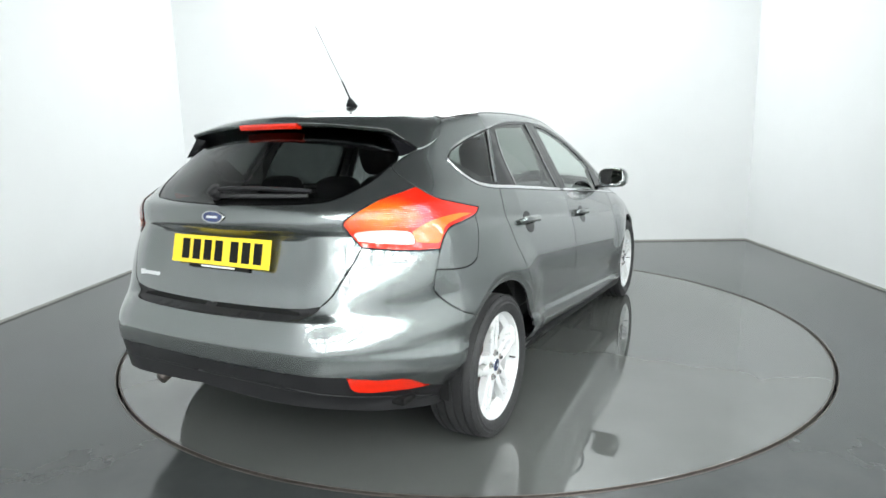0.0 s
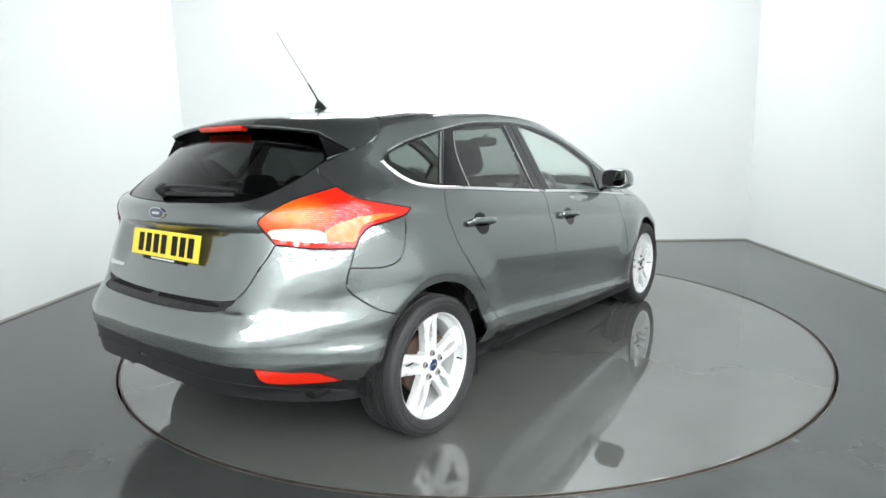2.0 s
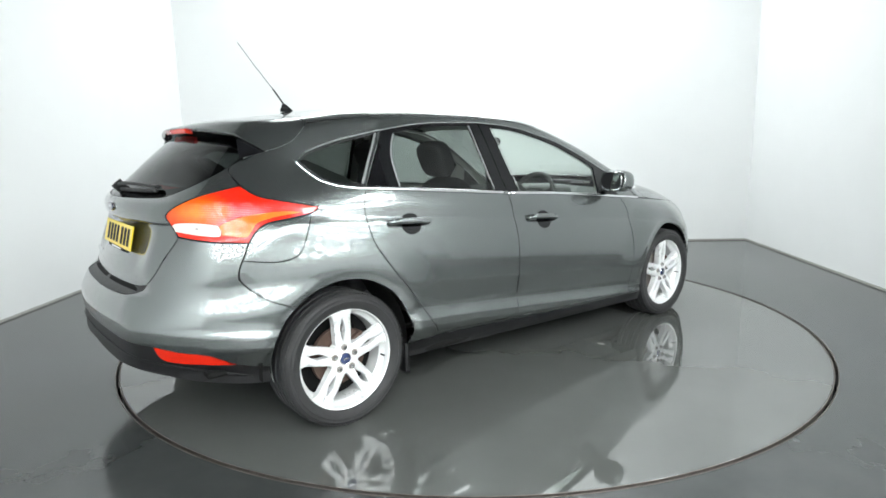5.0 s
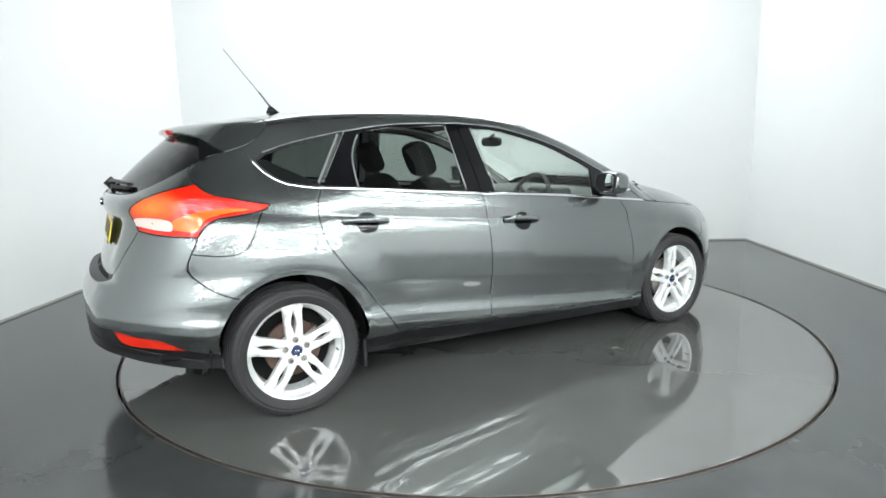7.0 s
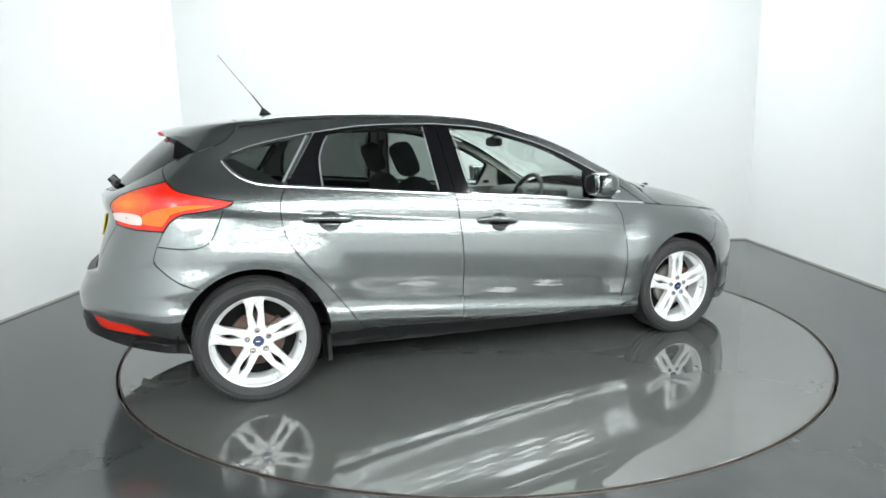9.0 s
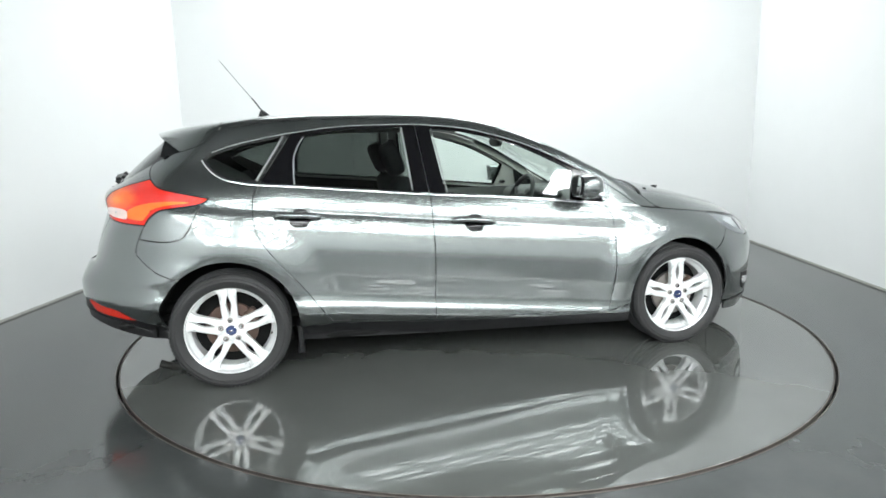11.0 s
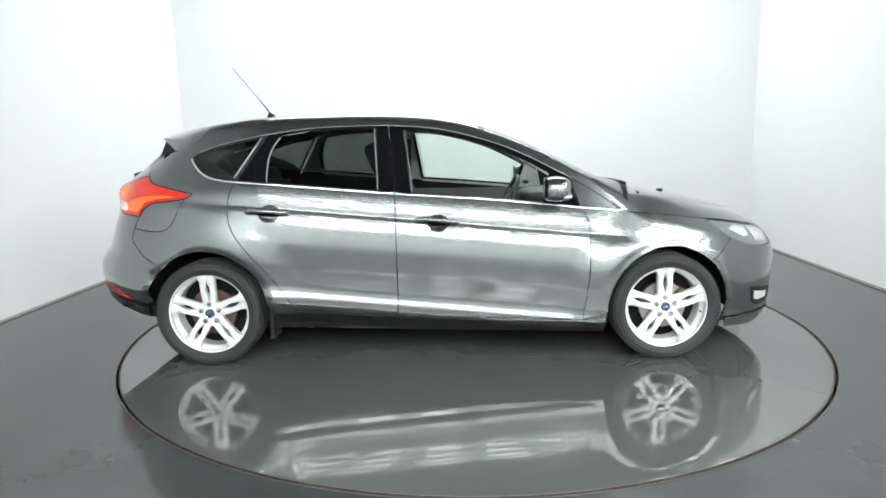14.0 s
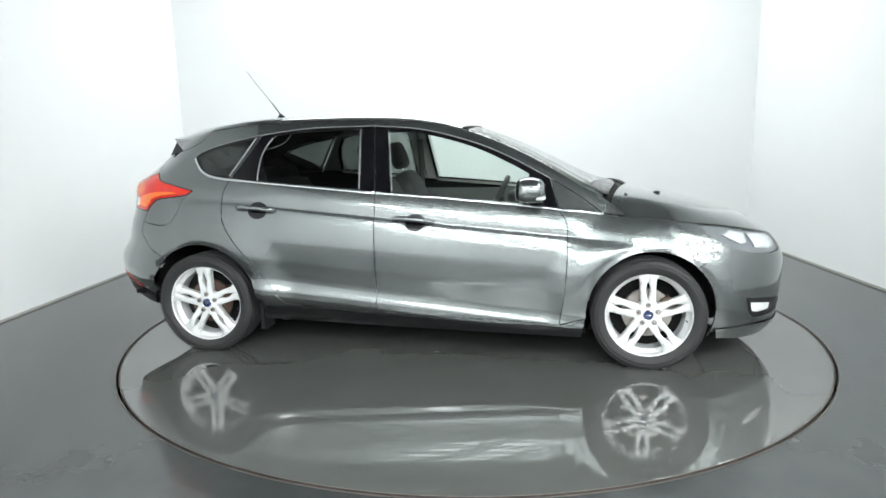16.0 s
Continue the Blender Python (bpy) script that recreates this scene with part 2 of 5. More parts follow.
def w_side(x, z):
    zeta = z - belt(x)
    w = side_profile(zeta)
    along = step(-1.25, -1.02, x) * step(1.12, 0.95, x)
    w = w + 0.0014 * along * (np.exp(-((zeta + 0.170) / 0.009) ** 2) - np.exp(-((zeta + 0.150) / 0.009) ** 2))
    w = w - 0.10 * np.maximum(0, -0.9 - x) ** 2 - 0.115 * np.maximum(0, -1.0 - x) * step(-0.22, 0.08, zeta) + 0.03 * step(-1.25, -1.6, x) * step(0.72, 0.58, z)
    w = w - 0.07 * np.maximum(0, x - 0.9) ** 2 - 0.032 * step(0.85, 1.40, x) * step(-0.26, 0.06, zeta)
    for wx in (-WHEEL_X, WHEEL_X):
        r = np.hypot(x - wx, z - WHEEL_Z)
        w = w + (0.028 * step(0.62, 0.395, r) - 0.006 * step(0.405, 0.365, r)) * step(0.15, 0.3, z)
    return w


def bumper_step(y, z):
    """How far the rear bumper stands out below the tailgate: a ledge in the middle, a slope at the corners."""
    mid = step(0.58, 0.42, y)
    return 0.047 * (mid * step(0.689, 0.663, z) + (1 - mid) * step(0.80, 0.56, z)) * step(0.74, 0.5, y)


def body(x, y, z):
    """Negative inside the car's skin, zero on it."""
    y = np.abs(y)
    side = (y - w_side(x, z))
    plate_recess = 0.028 * step(0.49, 0.30, y) * step(0.975, 0.918, z) * step(0.70, 0.86, z) + 0.006 * step(0.72, 0.60, y) * step(0.966, 0.948, z) * step(0.80, 0.93, z)
    rear = rear_profile(z) + plate_recess - bumper_step(y, z) + rear_bow(z) * y ** 2 - x
    front = x - (front_profile(z) - 0.30 * y ** 2 - 0.12 * y ** 4)
    ahead = step(0.9, 1.2, x)
    top = z - (top_profile(x) + 0.020 * ahead - (0.09 - 0.04 * ahead) * y ** 2 - 0.18 * ahead * y ** 4)
    f = smax(side, rear, 0.34 - 0.18 * step(0.95, 1.15, z))
    f = smax(f, front, 0.45)
    return smax(f, top, 0.05 + 0.05 * step(0.9, 1.3, x) + 0.08 * step(1.7, 2.1, x))


def skin(o, d, far):
    """Where rays from o along d leave the body."""
    lo, hi = np.zeros(len(o)), np.full(len(o), far)
    for _ in range(34):
        mid = (lo + hi) / 2
        p = o + d * mid[:, None]
        out = body(p[:, 0], p[:, 1], p[:, 2]) > 0
        hi, lo = np.where(out, mid, hi), np.where(out, lo, mid)
    return o + d * hi[:, None]


def skin_normal(p):
    e, n = 0.002, np.zeros_like(p)
    for i in range(3):
        q, r = p.copy(), p.copy()
        q[:, i] += e
        r[:, i] -= e
        n[:, i] = body(*q.T) - body(*r.T)
    return n / np.maximum(np.linalg.norm(n, axis=1), 1e-9)[:, None]


X_REAR, X_FRONT, TURN = -1.30, 1.40, 0.8


def wrap_dir(u):
    """Round the car at one height: u runs like x along the side and bends round the ends."""
    u = np.asarray(u, float)
    a = np.where(u < X_REAR, (X_REAR - u) / TURN, np.where(u > X_FRONT, (u - X_FRONT) / TURN, 0))
    s = np.where(u < X_REAR, -1.0, 1.0)
    return np.clip(u, X_REAR, X_FRONT), s * np.sin(a), np.cos(a)


def wrap_chart(uv):
    x0, dx, dy = wrap_dir(uv[:, 0])
    o = np.stack([x0, 0 * x0, uv[:, 1]], 1)
    return skin(o, np.stack([dx, -dy, 0 * dx], 1), 2.2)


def barrel_chart(uv):
    o = np.stack([uv[:, 0], 0 * uv[:, 0], np.full(len(uv), 0.5)], 1)
    return skin(o, np.stack([0 * uv[:, 1], -np.cos(uv[:, 1]), np.sin(uv[:, 1])], 1), 2.0)


# ---- panels: outlines laid on the car's form ----
from mathutils.geometry import delaunay_2d_cdt

REAR_MID, FRONT_MID = X_REAR - TURN * math.pi / 2, X_FRONT + TURN * math.pi / 2


def bend(*pts):
    """A smooth curve through the points."""
    p = np.array(pts, float)
    p = np.vstack([2 * p[0] - p[1], p, 2 * p[-1] - p[-2]])
    out = []
    for i in range(1, len(p) - 2):
        for t in np.linspace(0, 1, 7)[:-1]:
            out.append(0.5 * (2 * p[i] + (p[i + 1] - p[i - 1]) * t + (2 * p[i - 1] - 5 * p[i] + 4 * p[i + 1] - p[i + 2]) * t * t + (3 * p[i] - p[i - 1] - 3 * p[i + 1] + p[i + 2]) * t ** 3))
    return out + [p[-2]]


def join(*curves):
    out = []
    for c in curves:
        for q in c:
            if not out or np.hypot(*(np.array(q) - out[-1])) > 1e-4:
                out.append(np.array(q, float))
    return out


def both(half, mid):
    """A half outline that starts and ends on the middle line, closed by its mirror image."""
    return half + [np.array([2 * mid - q[0], q[1]]) for q in half[::-1]]


def arc(cx, cz, r, a0, a1, n=24):
    return [np.array([cx + r * math.cos(radians(a)), cz + r * math.sin(radians(a))]) for a in np.linspace(a0, a1, n)]


def arch(cx, cz, r, a0, a1, n=24):
    """A wheel arch, true in the side view, in the round-the-car chart."""
    out = []
    for x, z in arc(cx, cz, r, a0, a1, n):
        if x < X_REAR:
            x = X_REAR - TURN * math.atan2(X_REAR - x, 0.87)
        elif x > X_FRONT:
            x = X_FRONT + TURN * math.atan2(x - X_FRONT, 0.87)
        out.append(np.array([x, z]))
    return out


def dense(poly, gap):
    p = [np.array(q, float) for q in poly]
    if np.hypot(*(p[0] - p[-1])) < 1e-4:
        p = p[:-1]
    out = []
    for a, b in zip(p, p[1:] + p[:1]):
        k = max(1, int(math.ceil(np.hypot(*(b - a)) / gap)))
        out += [a + (b - a) * i / k for i in range(k)]
    return np.array(out)


def inside(pts, loops):
    res = np.zeros(len(pts), bool)
    for lp in loops:
        x0, y0 = lp[:, 0], lp[:, 1]
        x1, y1 = np.roll(x0, -1), np.roll(y0, -1)
        for i in range(len(lp)):
            if y0[i] != y1[i]:
                hit = ((y0[i] > pts[:, 1]) != (y1[i] > pts[:, 1])) & (pts[:, 0] < (x1[i] - x0[i]) * (pts[:, 1] - y0[i]) / (y1[i] - y0[i]) + x0[i])
                res ^= hit
    return res


def clear_of(pts, rims):
    """How far each point is from the nearest of the rims' points."""
    out = np.zeros(len(pts))
    for i in range(0, len(pts), 500):
        q = pts[i:i + 500]
        out[i:i + 500] = np.sqrt(((q[:, None, 0] - rims[None, :, 0]) ** 2 + (q[:, None, 1] - rims[None, :, 1]) ** 2).min(1))
    return out


def triangulate(loops, cell):
    """Triangles that fill the outer loop less the holes, with inner points on a grid."""
    verts, edges = [], []
    for lp in loops:
        k = len(verts)
        verts += [tuple(q) for q in lp]
        edges += [(k + i, k + (i + 1) % len(lp)) for i in range(len(lp))]
    rim = len(verts)
    lo, hi = loops[0].min(0), loops[0].max(0)
    gx, gy = np.meshgrid(np.arange(lo[0] + cell / 2, hi[0], cell), np.arange(lo[1] + cell / 2, hi[1], cell))
    g = np.stack([gx.ravel(), gy.ravel()], 1)
    if len(g):
        g = g[inside(g, loops)]
        verts += [tuple(q) for q in g[clear_of(g, np.vstack(loops)) > 0.45 * cell]]
    v, _, f, _, _, _ = delaunay_2d_cdt([Vector(q) for q in verts], edges, [], 0, 1e-6)
    v = np.array([tuple(q) for q in v])
    f = np.array([tuple(t) for t in f if len(t) == 3])
    keep = inside(v[f].mean(1), loops)
    return v, f[keep]


def inset(lp, d):
    a, b = np.roll(lp, 1, 0), np.roll(lp, -1, 0)
    t = b - a
    n = np.stack([-t[:, 1], t[:, 0]], 1) / np.maximum(np.linalg.norm(t, axis=1), 1e-9)[:, None]
    area = np.sum(lp[:, 0] * np.roll(lp[:, 1], -1) - np.roll(lp[:, 0], -1) * lp[:, 1])
    return lp + n * d * (1 if area > 0 else -1)


def panel(name, loops, mat, parent, label="", chart=wrap_chart, gap=0.0026, lift=0.0, cell=0.035, skirt=0.012, mirror=False, puff=0.0, edge=0.013):
    """A sheet of the body inside the loops (outline, then holes), its edges turned inwards."""
    lps = [dense(lp, edge) for lp in loops]
    lps = [inset(lp, gap if i == 0 else -gap) for i, lp in enumerate(lps)]
    v2, f = triangulate(lps, cell)
    p = chart(v2)
    n = skin_normal(p)
    if puff:
        d = clear_of(v2, np.vstack(lps))
        p = p + n * (puff * step(0, 0.03, d))[:, None]
    p = p + n * lift
    verts, norms, faces = list(p), list(n), [tuple(t) for t in f]
    outer_faces = len(faces)
    for lp in lps:
        q = chart(lp)
        m = skin_normal(q)
        q = q + m * lift
        k, c = len(verts), len(lp)
        verts += list(q) + list(q - m * skirt)
        t = np.roll(q, -1, 0) - np.roll(q, 1, 0)
        side = np.cross(t, m)
        side /= np.maximum(np.linalg.norm(side, axis=1), 1e-9)[:, None]
        norms += list(m) + list(side)
        faces += [(k + i, k + (i + 1) % c, k + c + (i + 1) % c, k + c + i) for i in range(c)]
    verts, norms = np.array(verts), np.array(norms)
    # wind the faces outwards
    tri = np.array([t[:3] for t in faces])
    a, b, c = verts[tri[:, 0]], verts[tri[:, 1]], verts[tri[:, 2]]
    good = np.sum(np.cross(b - a, c - a) * norms[tri[:, 0]], 1) >= 0
    fixed = [t if ok else t[::-1] for t, ok in zip(faces, good)]
    obs = [mesh_object(name, verts, fixed, mat, parent, label, normals=norms)]
    shade_edges = mat is PAINT
    if mirror:
        flip = np.array([1, -1, 1])
        obs.append(mesh_object(name, verts * flip, [t[::-1] for t in fixed], mat, parent, label, normals=norms * flip))
    if shade_edges:
        # the turned-in edges are painted black, as shade in the shut gaps
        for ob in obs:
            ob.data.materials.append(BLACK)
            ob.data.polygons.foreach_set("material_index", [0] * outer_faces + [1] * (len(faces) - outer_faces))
    return obs


def on_skin(pts, lift=0.0, chart=wrap_chart):
    p = chart(np.array(pts, float))
    return p + skin_normal(p) * lift


def to_barrel(pts):
    p = on_skin(pts)
    return [np.array([a[0], math.atan2(a[2] - 0.5, -a[1])]) for a in p]


def tube_mesh(path, r, seg=8, closed=False, flat=1.0, normals=None):
    """A rounded strip along a path: r across, flat times r along the normals."""
    path = np.array(path, float)
    n = len(path)
    t = np.roll(path, -1, 0) - np.roll(path, 1, 0)
    if not closed:
        t[0], t[-1] = path[1] - path[0], path[-1] - path[-2]
    t /= np.maximum(np.linalg.norm(t, axis=1), 1e-9)[:, None]
    up = normals if normals is not None else np.tile(np.array([0.0, 0.0, 1.0]), (n, 1))
    up = up - t * np.sum(up * t, 1)[:, None]
    bad = np.linalg.norm(up, axis=1) < 1e-3
    up[bad] = np.array([0.0, 1.0, 0.0])
    up /= np.linalg.norm(up, axis=1)[:, None]
    w = np.cross(t, up)
    verts, faces = [], []
    for i in range(n):
        for k in range(seg):
            a = 2 * math.pi * k / seg
            verts.append(path[i] + w[i] * r * math.cos(a) + up[i] * r * flat * math.sin(a))
    for i in range(n if closed else n - 1):
        j = (i + 1) % n
        for k in range(seg):
            m = (k + 1) % seg
            faces.append((i * seg + k, i * seg + m, j * seg + m, j * seg + k))
    if not closed:
        faces += [tuple(range(seg))[::-1], tuple((n - 1) * seg + k for k in range(seg))]
    return verts, faces


def strip(name, pts, r, mat, parent, label="", flat=0.6, lift=0.001, mirror=True, closed=False):
    loop = dense(pts, 0.02) if closed else np.array(pts, float)
    p = wrap_chart(loop)
    n = skin_normal(p)
    v, f = tube_mesh(p + n * lift, r, closed=closed, flat=flat, normals=n)
    v = np.array(v)
    obs = [mesh_object(name, v, f, mat, parent, label)]
    if mirror:
        obs.append(mesh_object(name, v * np.array([1, -1, 1]), [t[::-1] for t in f], mat, parent, label))
    return obs


def line(a, b, n=12):
    a, b = np.array(a, float), np.array(b, float)
    return [a + (b - a) * i / n for i in range(n + 1)]


CHROME = material("brushed_chrome", (0.78, 0.79, 0.80), 0.16, 1.0)
MIRROR = material("mirror_glass", (0.9, 0.9, 0.9), 0.01, 1.0)
CLEAR_GLASS = glass("clear_green_glass", (0.89, 0.95, 0.92))
DARK_GLASS = glass("privacy_glass", (0.27, 0.30, 0.285))
REAR_GLASS = glass("rear_privacy_glass", (0.13, 0.14, 0.14))
TRIM = material("interior_trim", (0.12, 0.122, 0.12), 0.7, noise_amt=0.1, scale=60, bump=0.3, bump_scale=500)
LEATHER = material("dark_leather", (0.03, 0.03, 0.031), 0.45, bump=0.2, bump_scale=300)
LINING = material("pale_headlining", (0.60, 0.60, 0.57), 0.9, noise_amt=0.06, scale=80)

# edge curves in the round-the-car chart (along, height)
rear_door_back = bend((-1.137, 1.073), (-1.170, 0.994), (-1.170, 0.893), (-1.147, 0.805), (-1.069, 0.687), (-0.944, 0.535), (-0.791, 0.322))
sill_top = bend((-0.791, 0.322), (-0.218, 0.292), (0.40, 0.270), (0.840, 0.252))
pillar_b = bend((-0.266, 1.372), (-0.240, 1.15), (-0.224, 0.990), (-0.217, 0.75), (-0.216, 0.50), (-0.218, 0.292))
front_door_front = bend((0.834, 0.893), (0.875, 0.819), (0.882, 0.741), (0.877, 0.567), (0.862, 0.40), (0.840, 0.252))
belt_rear = bend((-1.137, 1.073), (-0.957, 1.058), (-0.60, 1.025), (-0.224, 0.990))
belt_front = bend((-0.224, 0.990), (0.209, 0.957), (0.55, 0.925), (0.834, 0.893))
belt_fender = bend((0.834, 0.893), (0.95, 0.882), (1.075, 0.868))
rail_rear = bend((-0.960, 1.338), (-0.78, 1.362), (-0.589, 1.375), (-0.266, 1.378))
rail_front = bend((-0.266, 1.378), (0.034, 1.350), (0.334, 1.272), (0.552, 1.183), (0.785, 1.060))
rail_tip = bend((0.785, 1.060), (0.93, 0.972), (1.075, 0.868))
roof_seam = bend((1.205, 0.850), (1.10, 0.938), (0.965, 1.015), (0.80, 1.110), (0.55, 1.243), (0.30, 1.340), (0.10, 1.376), (-0.07, 1.396), (-0.33, 1.411), (-0.56, 1.414), (-0.83, 1.411), (-1.086, 1.398), (-1.34, 1.370))
spoiler_seam = bend((-1.34, 1.370), (-1.380, 1.338), (-1.440, 1.295), (-1.54, 1.262), (-1.63, 1.243), (-1.705, 1.222))
gate_upper = bend((-1.705, 1.222), (-1.77, 1.178), (-1.710, 1.112))
lamp_top = bend((-1.710, 1.112), (-1.64, 1.068), (-1.54, 1.042), (-1.385, 1.008))
lamp_under = bend((-1.385, 1.008), (-1.43, 0.983), (-1.53, 0.968), (-1.61, 0.957), (-1.655, 0.925), (-1.680, 0.884))
flap_front = bend((-1.425, 0.985), (-1.450, 0.925), (-1.480, 0.850), (-1.515, 0.812), (-1.575, 0.799), (-1.64, 0.805), (-1.705, 0.815))
lamp_bottom = bend((-1.680, 0.884), (-1.82, 0.895), (-1.945, 0.912))
lamp_inner = bend((-1.945, 0.912), (-1.985, 0.965), (-1.995, 1.008), (-1.88, 1.070), (-1.710, 1.112))
bumper_seam = bend((-1.705, 0.815), (-1.718, 0.775), (-1.712, 0.727), (-1.63, 0.652), (-1.528, 0.601))
RA, FA = (-1.325, 0.325, 0.360), (1.338, 0.318, 0.351)
rear_arch = arch(*RA, 130, 0)
rear_arch_back = arch(*RA, 130, 190, 10)
front_arch = arch(*FA, 50, 184)
front_arch_front = arch(*FA, 50, -22, 12)
gate_edge = bend((-1.945, 0.912), (-1.967, 0.874), (-2.008, 0.814), (-2.045, 0.755), (-2.089, 0.710))
gate_foot = bend((-2.089, 0.710), (-2.16, 0.697), (-2.303, 0.692), (REAR_MID, 0.690))
glass_edge = bend((REAR_MID, 1.057), (-2.326, 1.060), (-2.149, 1.064), (-2.032, 1.076), (-1.889, 1.130), (-1.75, 1.200))
bumper_low = bend((-1.64, 0.345), (-1.754, 0.388), (-1.90, 0.440), (-2.027, 0.478), (-2.284, 0.495), (REAR_MID, 0.497))
valance_low = bend((-1.63, 0.268), (-1.885, 0.308), (-2.123, 0.365), (REAR_MID, 0.395))
hood_seam = bend((1.205, 0.850), (1.416, 0.826), (1.592, 0.806))
lamp_head_top = bend((1.592, 0.806), (1.745, 0.790), (1.951, 0.758), (2.16, 0.722), (2.30, 0.690))
lamp_head_low = bend((1.592, 0.806), (1.679, 0.725), (1.719, 0.700), (1.816, 0.659), (1.92, 0.636), (2.095, 0.621), (2.24, 0.632), (2.30, 0.690))
fender_seam = bend((1.719, 0.700), (1.64, 0.640), (1.555, 0.580))

car = tagged(new("car"), "dark grey metallic five-door hatchback standing on the turntable", "car")

# painted panels
quarter_hole = [(-1.440, 1.206), (-1.372, 1.143), (-1.291, 1.098), (-1.150, 1.082), (-1.137, 1.088), (-0.985, 1.325), (-1.00, 1.333), (-1.215, 1.288), (-1.386, 1.240)]
side_body = join(roof_seam, spoiler_seam, gate_upper, lamp_top, [(-1.385, 1.008)], lamp_under[:6], flap_front, bumper_seam, rear_arch, [(-0.968, 0.318)],
                 [(-0.958, 0.214)], bend((-0.958, 0.214), (-0.23, 0.186), (0.965, 0.182)), [(0.982, 0.288)], [(0.840, 0.252)], sill_top[::-1], rear_door_back[::-1], [(-0.960, 1.338)], rail_rear, rail_front, rail_tip)
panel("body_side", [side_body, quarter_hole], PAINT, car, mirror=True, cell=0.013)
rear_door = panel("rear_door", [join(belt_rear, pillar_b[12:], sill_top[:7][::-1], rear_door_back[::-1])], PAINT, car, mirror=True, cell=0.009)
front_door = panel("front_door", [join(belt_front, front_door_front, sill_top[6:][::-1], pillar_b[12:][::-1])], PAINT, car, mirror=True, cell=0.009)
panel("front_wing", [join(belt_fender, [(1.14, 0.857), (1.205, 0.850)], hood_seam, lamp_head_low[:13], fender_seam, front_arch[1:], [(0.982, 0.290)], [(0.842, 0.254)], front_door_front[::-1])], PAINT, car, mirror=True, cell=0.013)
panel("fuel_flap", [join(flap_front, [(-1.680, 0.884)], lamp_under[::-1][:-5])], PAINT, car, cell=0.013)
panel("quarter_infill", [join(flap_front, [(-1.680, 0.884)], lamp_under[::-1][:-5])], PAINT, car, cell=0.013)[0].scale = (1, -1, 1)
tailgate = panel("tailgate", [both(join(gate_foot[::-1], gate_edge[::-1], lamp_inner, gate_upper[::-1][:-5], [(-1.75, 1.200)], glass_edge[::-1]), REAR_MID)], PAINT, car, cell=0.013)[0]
bumper_top = bend((-2.080, 0.722), (-2.110, 0.690), (-2.17, 0.672), (-2.303, 0.664), (REAR_MID, 0.662))
panel("bumper_shelf", [both(join(gate_foot[::-1], bumper_top), REAR_MID)], BLACK, car, "black strip filling the gap below the tailgate", cell=0.013, gap=0.0, lift=-0.002)
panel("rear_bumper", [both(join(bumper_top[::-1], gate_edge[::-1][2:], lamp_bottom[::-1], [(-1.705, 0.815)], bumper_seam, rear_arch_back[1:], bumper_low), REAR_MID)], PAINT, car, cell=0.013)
panel("rear_valance", [both(join(bumper_low[::-1], [(-1.63, 0.268)], valance_low), REAR_MID)], BLACK, car, "black textured plastic", cell=0.03, lift=-0.004)
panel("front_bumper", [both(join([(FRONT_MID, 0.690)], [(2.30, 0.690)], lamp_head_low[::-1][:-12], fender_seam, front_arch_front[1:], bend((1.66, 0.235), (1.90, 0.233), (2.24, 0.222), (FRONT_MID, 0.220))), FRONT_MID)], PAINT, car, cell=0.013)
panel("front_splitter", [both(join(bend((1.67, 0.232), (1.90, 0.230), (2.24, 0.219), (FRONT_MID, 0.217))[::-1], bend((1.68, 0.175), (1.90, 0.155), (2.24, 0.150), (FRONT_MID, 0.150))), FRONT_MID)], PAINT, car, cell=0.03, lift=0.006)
roof_side = to_barrel(roof_seam)
PI2 = math.pi / 2


def across(half):
    return half + [np.array([q[0], math.pi - q[1]]) for q in half[::-1]]


screen_side = roof_side[6:31]
roof_half = [np.array([0.30, PI2])] + bend((0.305, PI2), (0.297, 1.25), tuple(roof_side[31])) + roof_side[32:] + bend(tuple(roof_side[-1]), (-1.335, 1.25), (-1.345, PI2))
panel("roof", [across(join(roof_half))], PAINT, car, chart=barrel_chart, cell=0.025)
cowl = bend(tuple(roof_side[6]), (1.165, 0.9), (1.192, 1.2), (1.195, PI2))
panel("windscreen", [across(join(bend((0.312, PI2), (0.305, 1.25), tuple(roof_side[30])), screen_side[::-1], cowl))], CLEAR_GLASS, car, "clear laminated glass", chart=barrel_chart, cell=0.05, lift=-0.004, skirt=0.001)
panel("scuttle", [across(join(bend((1.188, PI2), (1.185, 1.2), (1.158, 0.9), tuple(roof_side[6])), bend(tuple(roof_side[5]), (1.214, 0.9), (1.264, 1.2), (1.270, PI2))))], DARK, car, "black plastic", chart=barrel_chart, cell=0.05, lift=-0.020)
hood_edge = to_barrel(hood_seam[1:]) + to_barrel(lamp_head_top) + to_barrel(line((2.31, 0.692), (FRONT_MID - 0.02, 0.700), 8))
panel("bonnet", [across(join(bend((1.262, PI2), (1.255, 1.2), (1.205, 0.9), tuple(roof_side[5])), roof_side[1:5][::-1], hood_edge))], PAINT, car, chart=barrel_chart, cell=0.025)

